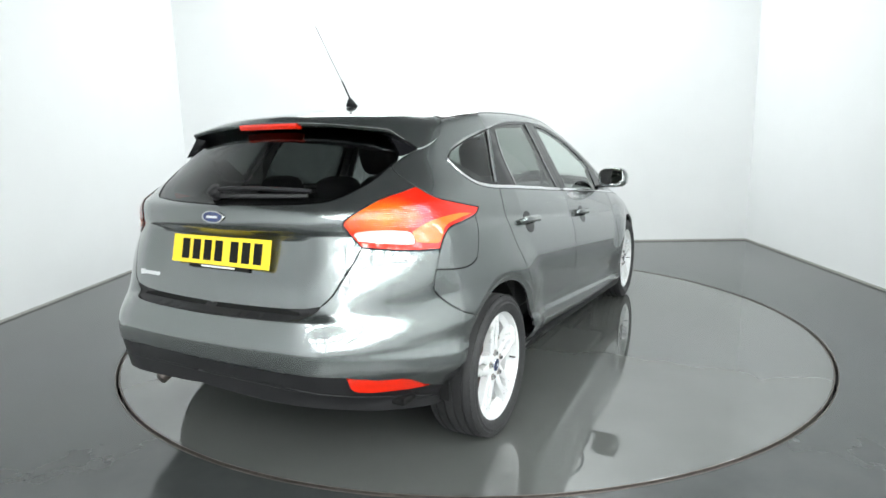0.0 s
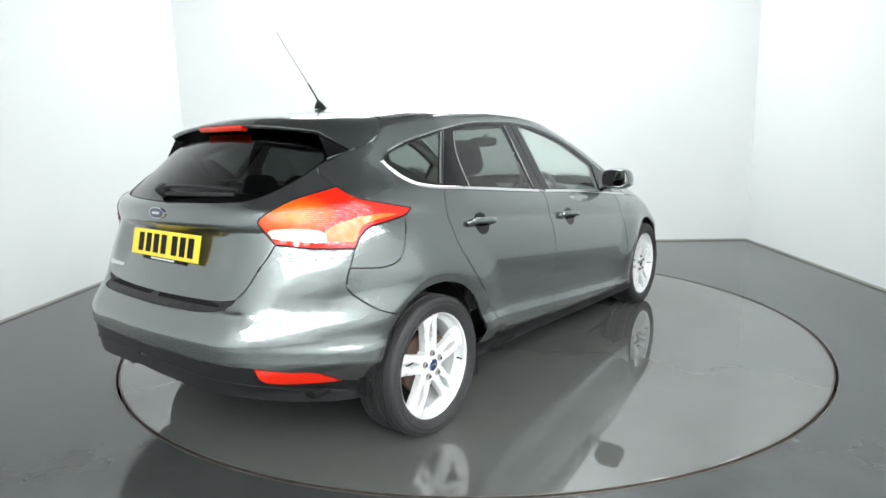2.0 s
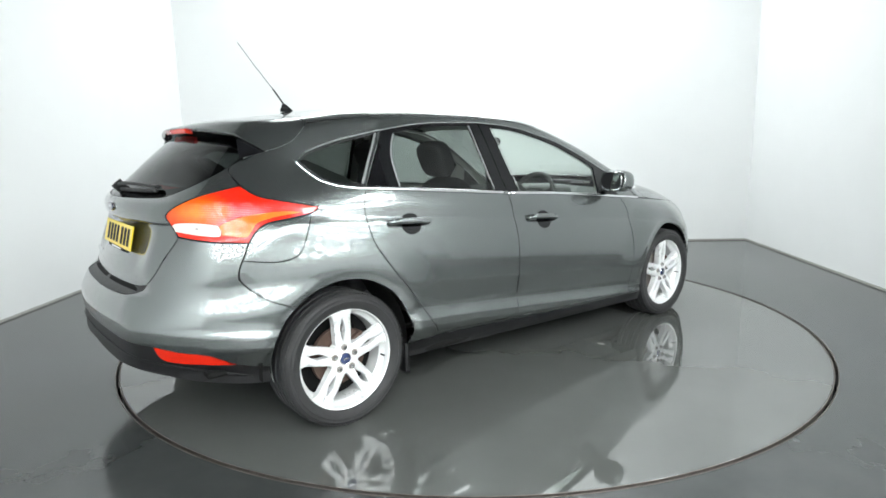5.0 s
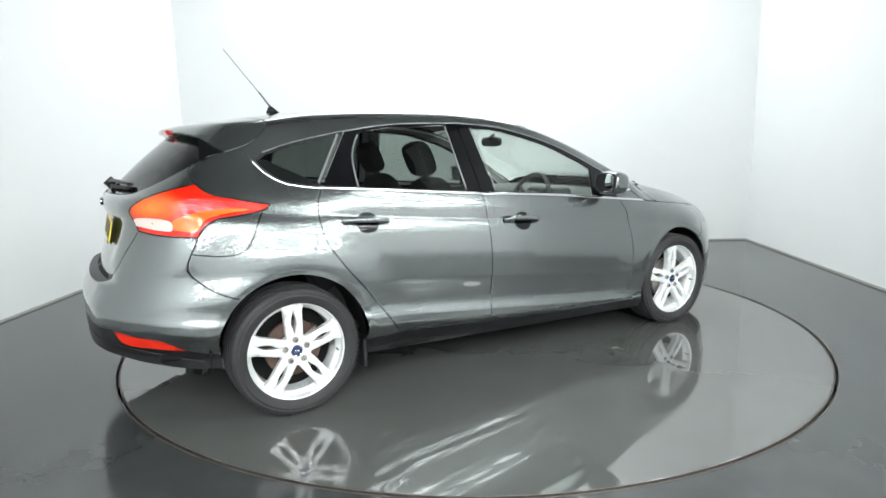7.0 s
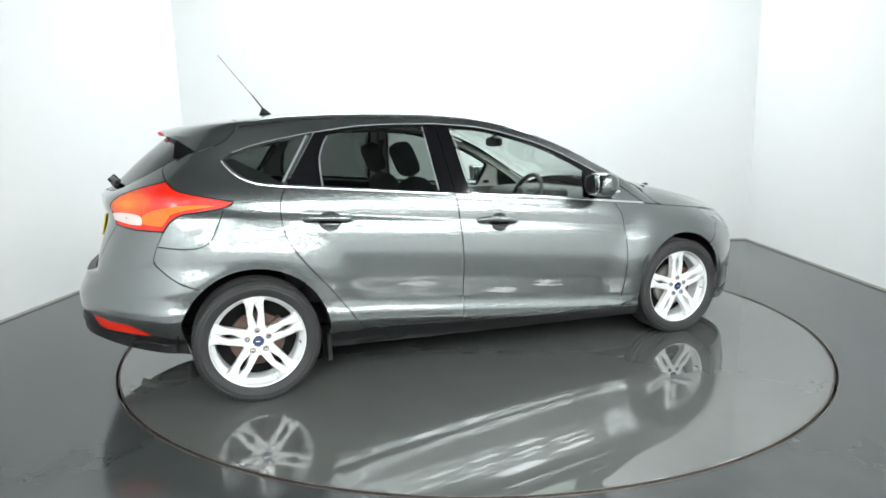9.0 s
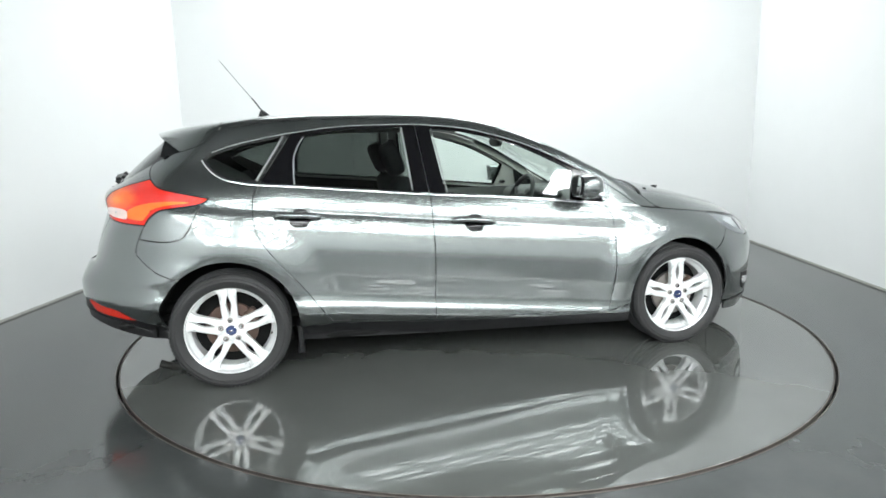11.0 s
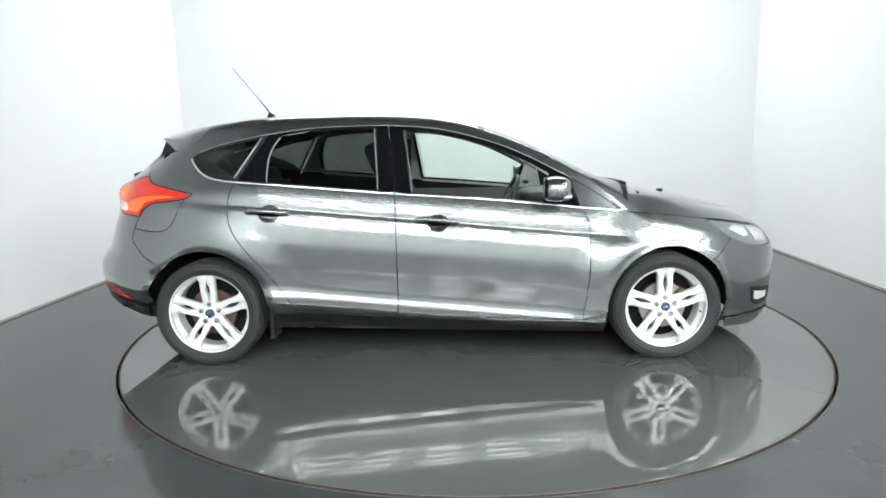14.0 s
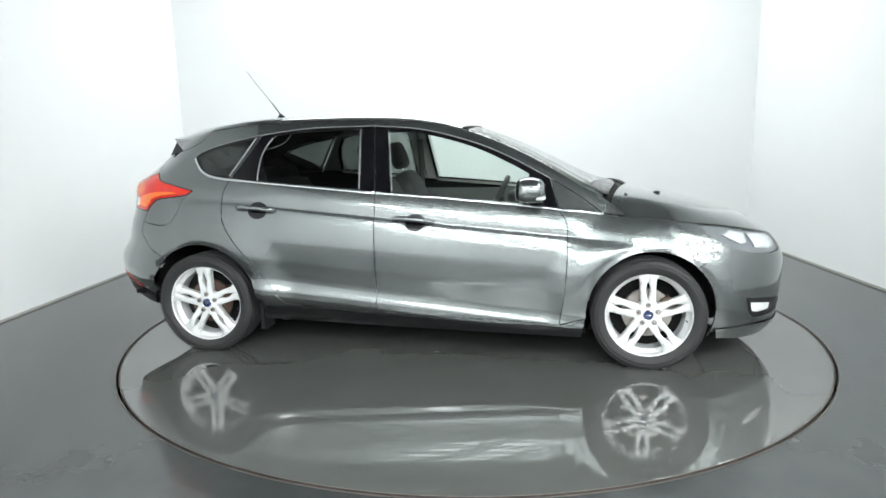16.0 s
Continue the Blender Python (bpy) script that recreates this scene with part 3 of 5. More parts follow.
# inner shell: a dark sheet added behind the shut lines so they show as shade
inner = join([(REAR_MID, 0.42)], [(REAR_MID, 1.045), (-2.03, 1.06), (-1.87, 1.11), (-1.74, 1.16), (-1.6, 1.03), (-1.2, 1.05), (-0.22, 0.975), (0.83, 0.88), (1.15, 0.84), (1.55, 0.79), (2.2, 0.68), (FRONT_MID, 0.66), (FRONT_MID, 0.20), (1.70, 0.20)],
             arch(1.338, 0.318, 0.366, -18, 198, 30), [(0.96, 0.21), (-0.945, 0.24)], arch(-1.325, 0.325, 0.376, -5, 190, 30), [(-1.68, 0.30)])
panel("inner_shell", [inner], DARK, car, cell=0.06, lift=-0.014, skirt=0.004, mirror=True)

# windows and their frames
qglass = [(-1.425, 1.206), (-1.365, 1.150), (-1.285, 1.108), (-1.150, 1.094), (-1.000, 1.322), (-1.215, 1.279), (-1.380, 1.234)]
panel("quarter_window", [qglass], DARK_GLASS, car, "dark privacy glass", lift=-0.003, mirror=True, cell=0.06, skirt=0.001)
panel("quarter_window_frame", [quarter_hole, [(-1.422, 1.206), (-1.363, 1.152), (-1.283, 1.110), (-1.152, 1.096), (-1.003, 1.320), (-1.215, 1.277), (-1.378, 1.232)]], BLACK, car, lift=-0.001, mirror=True, gap=0.001)
rglass = join(bend((-0.953, 1.064), (-0.955, 1.12), (-0.950, 1.205), (-0.925, 1.27), (-0.893, 1.318)), bend((-0.880, 1.328), (-0.663, 1.356), (-0.345, 1.364)), line((-0.340, 1.362), (-0.312, 1.012), 4), line((-0.312, 1.012), (-0.953, 1.066), 4))
rear_rim_out = join(belt_rear, pillar_b[::-1][-13:], rail_rear[::-1], [(-0.960, 1.338)])
front_rim_out = join(belt_front, [(0.834, 0.893), (0.785, 1.060)], rail_front[::-1], pillar_b[:13])
front_hole = join(line((-0.180, 1.352), (-0.130, 0.996), 4), bend((-0.130, 0.996), (0.209, 0.969), (0.62, 0.930)), line((0.62, 0.930), (0.665, 1.088), 4), bend((0.665, 1.088), (0.554, 1.148), (0.336, 1.246), (0.037, 1.328), (-0.180, 1.352)))
for side_door, loop_out, hole, mat, words in (("rear", rear_rim_out, rglass, DARK_GLASS, "dark privacy glass"), ("front", front_rim_out, front_hole, CLEAR_GLASS, "clear green-tinted glass")):
    panel(side_door + "_window_frame", [loop_out, hole], GLOSS_BLACK, car, "gloss black window surround", lift=-0.001, mirror=True, cell=0.04)
    panel(side_door + "_window", [hole], mat, car, words, lift=-0.005, mirror=True, cell=0.06, gap=-0.002, skirt=0.001)
panel("sail_panel", [join(rail_tip, belt_fender[::-1], [(0.785, 1.060)])], PAINT, car, "grey corner panel", lift=-0.001, mirror=True)
rear_pane = both(join(glass_edge, [(-1.715, 1.222), (-1.69, 1.27), (-1.70, 1.32)], bend((-1.70, 1.32), (-2.13, 1.345), (REAR_MID, 1.352))), REAR_MID)
panel("rear_window", [rear_pane], REAR_GLASS, car, "very dark tinted glass", lift=-0.003, cell=0.04, skirt=0.001)
band = both(join(bend((REAR_MID, 1.062), (-2.326, 1.065), (-2.149, 1.070), (-2.032, 1.082), (-1.889, 1.137), (-1.735, 1.215)), [(-1.72, 1.25)], bend((-1.72, 1.25), (-2.13, 1.290), (REAR_MID, 1.300))), REAR_MID)
panel("rear_window_border", [rear_pane, band], GLOSS_BLACK, car, lift=-0.006, gap=0.0, cell=0.05)

# bright strips
strip("window_strip", join(bend((-1.440, 1.206), (-1.405, 1.168), (-1.355, 1.128), (-1.291, 1.098), (-1.210, 1.081), (-1.137, 1.073)), belt_rear[1:]), 0.010, CHROME, car, "polished metal", flat=0.35)
strip("window_strip", join(belt_front, belt_fender[1:]), 0.009, CHROME, car, "polished metal", flat=0.35)

SEAL = material("grey_window_seal", (0.30, 0.31, 0.31), 0.35, 0.6)
strip("window_seal", line((-0.348, 1.360), (-0.320, 1.014), 10), 0.0045, SEAL, car, "thin grey seal", flat=0.5)
strip("window_seal", rglass[:25], 0.0045, SEAL, car, "thin grey seal", flat=0.5)
strip("window_seal", line((-1.000, 1.322), (-1.146, 1.094), 10), 0.006, SEAL, car, "thin grey seal", flat=0.5)
strip("window_seal", line((-0.172, 1.350), (-0.122, 0.998), 10), 0.0035, SEAL, car, "thin grey seal", flat=0.5)
strip("rail_seam", join(bend((-1.386, 1.243), (-1.215, 1.291), (-0.985, 1.336)), rail_rear, rail_front), 0.003, SEAL, car, flat=0.5, lift=0.0)
# black sheet over the body-coloured sill, standing for its shade and floor reflection
panel("sill_shade", [join(bend((-0.957, 0.302), (-0.791, 0.306), (-0.218, 0.278), (0.40, 0.257), (0.972, 0.240)), [(0.966, 0.180)], bend((0.966, 0.180), (-0.23, 0.184), (-0.953, 0.212)))], BLACK, car, "black sheet standing for shade on the sill below the doors", lift=0.003, mirror=True, cell=0.03)


# ---- wheels ----
ALLOY = material("silver_alloy_paint", (0.74, 0.75, 0.75), 0.30, 0.15, coat=0.5, noise_amt=0.04, scale=40)
RUST = material("rusty_brake_iron", (0.10, 0.062, 0.048), 0.6, 0.3, noise_amt=0.35, scale=35)
DISC = material("brake_disc_steel", (0.34, 0.31, 0.29), 0.4, 0.9, noise_amt=0.2, scale=50)
BADGE_BLUE = material("dark_blue_enamel", (0.015, 0.03, 0.11), 0.15, coat=1.0)
NUT = material("wheel_nut_steel", (0.52, 0.52, 0.52), 0.25, 1.0)


def lathe(profile, seg=72, a0=0.0):
    """Turns a profile of (radius, outward) round the wheel's axis, which points to -y."""
    verts, faces, n = [], [], len(profile)
    for i in range(seg):
        a = 2 * math.pi * i / seg + a0
        for r, w in profile:
            verts.append((r * math.cos(a), -w, r * math.sin(a)))
    for i in range(seg):
        j = (i + 1) % seg
        for k in range(n - 1):
            faces.append((i * n + k, i * n + k + 1, j * n + k + 1, j * n + k))
    return verts, faces


def sharp_lathe(name, profile, mat, parent, label="", seg=72, angle=35):
    v, f = lathe(profile, seg)
    ob = mesh_object(name, v, f, mat, parent, label)
    bm = bmesh.new()
    bm.from_mesh(ob.data)
    bmesh.ops.remove_doubles(bm, verts=bm.verts[:], dist=1e-5)
    bmesh.ops.recalc_face_normals(bm, faces=bm.faces[:])
    for e in bm.edges:
        if len(e.link_faces) == 2 and e.calc_face_angle(0) > radians(angle):
            e.smooth = False
    bm.to_mesh(ob.data)
    bm.free()
    return ob


TYRE_R = 0.312


def spoke_mesh():
    """One broad spoke with a leaf-shaped slot, along +z."""
    right = bend((0.038, 0.052), (0.040, 0.085), (0.0415, 0.125), (0.0425, 0.165), (0.046, 0.198), (0.064, 0.2245))
    outer = join(right, [(0.0, 0.2265)], [np.array([-q[0], q[1]]) for q in right[::-1]])
    half = bend((0.0, 0.082), (0.0065, 0.105), (0.0130, 0.138), (0.0085, 0.168), (0.0, 0.190))
    slot = half + [np.array([-q[0], q[1]]) for q in half[::-1]][1:-1]
    loops = [dense(outer, 0.008), dense(slot, 0.006)]
    v2, f = triangulate(loops, 0.007)
    rims = np.vstack(loops)
    d = np.array([math.sqrt(np.min((rims[:, 0] - q[0]) ** 2 + (rims[:, 1] - q[1]) ** 2)) for q in v2])

    def height(q):
        return 0.072 + 0.010 * step(0.06, 0.22, q[:, 1]) - 0.006 * step(0.12, 0.20, q[:, 1]) * step(0.02, 0.05, np.abs(q[:, 0])) - 0.006 * np.exp(-(q[:, 0] / 0.006) ** 2) * step(0.17, 0.19, q[:, 1]) - 0.004 * np.exp(-(q[:, 0] / 0.006) ** 2) * step(0.10, 0.075, q[:, 1]) * step(0.06, 0.07, q[:, 1])
    w = height(v2) - 0.0045 * (1 - step(0, 0.007, d))
    verts = [np.array([q[0], -h, q[1]]) for q, h in zip(v2, w)]
    faces = [tuple(t) for t in f]
    for lp in loops:
        k, c = len(verts), len(lp)
        h = height(lp) - 0.0045
        verts += [np.array([q[0], -a, q[1]]) for q, a in zip(lp, h)] + [np.array([q[0], -a + 0.034, q[1]]) for q, a in zip(lp, h)]
        faces += [(k + i, k + (i + 1) % c, k + c + (i + 1) % c, k + c + i) for i in range(c)]
    bm = bmesh.new()
    vs = [bm.verts.new(v) for v in verts]
    for t in faces:
        try:
            bm.faces.new([vs[i] for i in t])
        except ValueError:
            pass
    bmesh.ops.remove_doubles(bm, verts=bm.verts[:], dist=1e-5)
    return bm


def make_wheel(disc_mat):
    wheel = sharp_lathe("wheel", [(0.2235, 0.060), (0.2270, 0.078), (0.2285, 0.0875), (0.2340, 0.0915), (0.2385, 0.0885), (0.2390, 0.080), (0.2340, 0.074), (0.2230, 0.060), (0.2050, 0.040), (0.1980, -0.09), (0.2350, -0.10)], ALLOY, None, "silver five-spoke alloy wheel with worn rim")
    prof = [(0.2290, 0.076), (0.2330, 0.0905), (0.2430, 0.0990), (0.2600, 0.1055), (0.2720, 0.1075), (0.2735, 0.1060), (0.2850, 0.1040), (0.2870, 0.1050), (0.2960, 0.1010), (0.3035, 0.0930), (0.3085, 0.0830)]
    for c in (0.060, 0.021, -0.021, -0.060):
        prof += [(TYRE_R - 0.0012, c + 0.006), (TYRE_R - 0.0085, c + 0.004), (TYRE_R - 0.0085, c - 0.004), (TYRE_R, c - 0.006)]
    prof += [(0.3085, -0.083), (0.2960, -0.101), (0.2720, -0.1075), (0.2330, -0.0905)]
    tyre = sharp_lathe("tyre", prof, RUBBER, wheel, "black road tyre", seg=96, angle=40)
    # shoulder blocks
    bm = bmesh.new()
    for i in range(84):
        a = 2 * math.pi * i / 84
        m = Matrix.Rotation(-a, 4, "Y") @ Matrix.Translation((0.3035, -0.0895, 0)) @ Matrix.Rotation(radians(35), 4, "Z")
        bmesh.ops.create_cube(bm, size=1, matrix=m @ Matrix.Diagonal((0.004, 0.017, 0.015, 1)))
    tagged(part("tread", bm, RUBBER, tyre), kind="stuff")
    first = part("spoke", spoke_mesh(), ALLOY, wheel, smooth=False)
    first.data.polygons.foreach_set("use_smooth", [True] * len(first.data.polygons))
    first.data.set_sharp_from_angle(angle=radians(38))
    for i in range(1, 5):
        ob = new("spoke", first.data)
        ob.parent = wheel
        ob.matrix_basis = Matrix.Rotation(2 * math.pi * i / 5, 4, "Y")
    sharp_lathe("hub", [(0.0, 0.0735), (0.040, 0.0735), (0.048, 0.0715), (0.064, 0.0690), (0.076, 0.0640), (0.079, 0.056), (0.076, 0.02)], ALLOY, wheel)
    cap = sharp_lathe("centre_cap", [(0.0, 0.0815), (0.018, 0.0805), (0.0255, 0.0780), (0.0270, 0.0740)], BADGE_BLUE, wheel, "dark blue oval badge cap", seg=40)
    sharp_lathe("cap_ring", [(0.0245, 0.0775), (0.0268, 0.0790), (0.0290, 0.0770), (0.0290, 0.073)], CHROME, cap, seg=40)
    bm = box_bm(-0.013, 0.013, -0.0826, -0.0805, -0.004, 0.004, 0.001)
    part("cap_emblem", bm, CHROME, cap)
    for i in range(5):
        a = 2 * math.pi * (i + 0.0) / 5 + math.pi / 2
        bm = bmesh.new()
        m = Matrix.Translation((0.054 * math.cos(a), -0.0760, 0.054 * math.sin(a))) @ Matrix.Rotation(math.pi / 2, 4, "X")
        bmesh.ops.create_cone(bm, cap_ends=True, segments=6, radius1=0.0115, radius2=0.0090, depth=0.014, matrix=m)
        part("wheel_nut", bm, NUT, wheel)
        bm = bmesh.new()
        m = Matrix.Translation((0.054 * math.cos(a), -0.0722, 0.054 * math.sin(a))) @ Matrix.Rotation(math.pi / 2, 4, "X")
        bmesh.ops.create_cone(bm, cap_ends=True, segments=20, radius1=0.0155, radius2=0.0155, depth=0.004, matrix=m)
        part("nut_seat", bm, DISC, wheel)
    sharp_lathe("brake_disc", [(0.0, 0.034), (0.075, 0.034), (0.080, 0.020), (0.135, 0.020), (0.137, 0.016), (0.137, 0.0), (0.0, 0.0)], disc_mat, wheel, "brown rusted brake disc")
    bm = box_bm(-0.035, 0.035, -0.045, 0.03, 0.090, 0.150, 0.012)
    part("caliper", bm, RUST, wheel, m=Matrix.Rotation(radians(62), 4, "Y"))
    bm = bmesh.new()
    bmesh.ops.create_cone(bm, cap_ends=True, segments=10, radius1=0.004, radius2=0.003, depth=0.03, matrix=Matrix.Translation((0.204, -0.070, -0.04)) @ Matrix.Rotation(math.pi / 2, 4, "X"))
    part("tyre_valve", bm, BLACK, wheel)
    sharp_lathe("wheel_back", [(0.0, -0.03), (0.2, -0.03)], DARK, wheel)
    return wheel


for turn, x, s in ((-2, -WHEEL_X, -1), (-2, WHEEL_X, -1), (20, -WHEEL_X, 1), (40, WHEEL_X, 1)):
    if x < 0 and s < 0:
        wheel_rear, wheel_front = make_wheel(RUST), make_wheel(DISC)
        wheel_rear.parent = car
        wheel_rear.matrix_basis = pose(x, s * 0.777, WHEEL_Z) @ Matrix.Rotation(radians(turn), 4, "Y")
    elif s < 0:
        wheel_front.parent = car
        wheel_front.matrix_basis = pose(x, s * 0.777, WHEEL_Z) @ Matrix.Rotation(radians(turn), 4, "Y")
    else:
        w = copy_thing(wheel_rear, pose(x, s * 0.777, WHEEL_Z, 0, 0, 180 if s > 0 else 0) @ Matrix.Rotation(radians(turn), 4, "Y"))
        w.parent = car

# wheel housings and underside
for wx, r in ((RA[0], 0.376), (FA[0], 0.367)):
    for s in (-1, 1):
        bm = bmesh.new()
        rows = []
        for i in range(33):
            a = radians(-4 + 188 * i / 32)
            rows.append([bm.verts.new((wx + r * math.cos(a), s * yy, 0.315 + r * math.sin(a))) for yy in (0.815, 0.50)])
        for p, q in zip(rows, rows[1:]):
            bm.faces.new((p[0], p[1], q[1], q[0]))
        bm.faces.new([p[1] for p in rows])
        part("arch_liner", bm, DARK, car, "black felt wheel housing")
part("underbody", box_bm(-1.72, 1.78, -0.50, 0.50, 0.195, 0.27, 0.03), DARK, car)
part("underbody", box_bm(-0.90, 0.92, -0.80, 0.80, 0.20, 0.27, 0.02), DARK, car)
part("rear_tray", box_bm(-2.02, -1.60, -0.60, 0.60, 0.33, 0.42, 0.04), DARK, car)
part("rear_axle_beam", box_bm(-1.40, -1.25, -0.62, 0.62, 0.24, 0.33, 0.03), DARK, car)


def pipe(name, pts, r, mat, parent, label="", seg=12):
    v, f = tube_mesh(np.array(pts, float), r, seg)
    return mesh_object(name, v, f, mat, parent, label)


pipe("tailpipe", [(-1.70, 0.45, 0.33), (-1.90, 0.45, 0.32), (-2.01, 0.45, 0.275)], 0.026, STEEL, car, "dark steel exhaust tip")
pipe("silencer", [(-1.62, 0.05, 0.30), (-1.62, 0.50, 0.30)], 0.075, RUST, car)
pipe("towing_eye", [(-1.95, -0.02, 0.33), (-2.01, -0.02, 0.32)], 0.025, DISC, car)
for x0, s in ((-0.968, -1), (-0.968, 1), (0.968, -1), (0.968, 1)):
    bm = box_bm(x0 - 0.012, x0 + 0.012, s * 0.70, s * 0.83, 0.15 if x0 < 0 else 0.19, 0.30, 0.008)
    part("mud_flap", bm, BLACK, car)

# ---- spoiler, lamps and tailgate fittings ----
RED = material("red_lamp_lens", (0.74, 0.020, 0.006), 0.16, coat=0.5, noise_amt=0.06, scale=160, spec=0.7)
ORANGE = material("orange_lamp_lens", (0.90, 0.16, 0.012), 0.2, coat=0.5, noise_amt=0.10, scale=140)
WHITE_LENS = material("white_reversing_lens", (0.80, 0.62, 0.55), 0.10, coat=1.0, noise_amt=0.12, scale=150)
LENS_SILVER = material("lamp_reflector", (0.85, 0.86, 0.87), 0.25, 0.3)
CLEAR_LENS = glass("clear_lamp_lens", (0.93, 0.95, 0.96))
YELLOW = material("yellow_reflective_plate", (0.90, 0.65, 0.02), 0.35, coat=0.4, noise_amt=0.03, scale=30)


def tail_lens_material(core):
    """Moulded lens: an orange glow painted into the colour round core, red outside it, with fine upright ribs."""
    mat = material("tail_lens_painted_glow", (0.74, 0.020, 0.006), 0.12, coat=0.6, spec=0.5)
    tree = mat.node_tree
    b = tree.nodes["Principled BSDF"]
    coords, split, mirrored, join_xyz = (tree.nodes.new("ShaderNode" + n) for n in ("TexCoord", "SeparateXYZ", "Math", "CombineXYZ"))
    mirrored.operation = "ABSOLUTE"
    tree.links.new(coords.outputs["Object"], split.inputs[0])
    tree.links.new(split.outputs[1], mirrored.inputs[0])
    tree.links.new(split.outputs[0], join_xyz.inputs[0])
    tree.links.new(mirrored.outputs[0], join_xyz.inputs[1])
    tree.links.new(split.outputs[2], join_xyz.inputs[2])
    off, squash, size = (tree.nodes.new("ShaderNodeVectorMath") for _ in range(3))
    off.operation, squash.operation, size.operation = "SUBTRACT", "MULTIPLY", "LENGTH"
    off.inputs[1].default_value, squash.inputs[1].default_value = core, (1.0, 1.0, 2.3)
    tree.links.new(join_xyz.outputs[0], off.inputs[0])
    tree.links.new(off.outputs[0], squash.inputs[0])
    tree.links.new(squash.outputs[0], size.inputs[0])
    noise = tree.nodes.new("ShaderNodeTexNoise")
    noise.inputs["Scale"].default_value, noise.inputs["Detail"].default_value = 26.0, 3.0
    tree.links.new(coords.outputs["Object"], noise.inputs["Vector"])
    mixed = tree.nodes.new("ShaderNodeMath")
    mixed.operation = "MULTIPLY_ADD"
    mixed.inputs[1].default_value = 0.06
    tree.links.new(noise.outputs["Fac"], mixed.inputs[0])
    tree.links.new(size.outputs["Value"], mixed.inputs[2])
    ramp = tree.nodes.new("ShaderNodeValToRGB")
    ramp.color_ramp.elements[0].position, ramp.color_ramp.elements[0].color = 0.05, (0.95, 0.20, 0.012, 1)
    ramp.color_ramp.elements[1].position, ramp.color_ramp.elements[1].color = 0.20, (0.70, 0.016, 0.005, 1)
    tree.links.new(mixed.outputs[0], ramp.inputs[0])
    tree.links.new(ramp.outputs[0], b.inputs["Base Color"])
    ribs, relief = tree.nodes.new("ShaderNodeTexWave"), tree.nodes.new("ShaderNodeBump")
    ribs.bands_direction, ribs.inputs["Scale"].default_value = "Z", 45.0
    relief.inputs["Strength"].default_value, relief.inputs["Distance"].default_value = 0.5, 0.001
    tree.links.new(coords.outputs["Object"], ribs.inputs["Vector"])
    tree.links.new(ribs.outputs["Fac"], relief.inputs["Height"])
    tree.links.new(relief.outputs[0], b.inputs["Normal"])
    return mat


# middle of the glow painted into the lens colour
glow_centre = on_skin([(-1.87, 1.015)])[0]
TAIL_LENS = tail_lens_material((glow_centre[0], abs(glow_centre[1]), glow_centre[2]))
INK = material("black_lettering", (0.006, 0.006, 0.006), 0.6, spec=0.15)


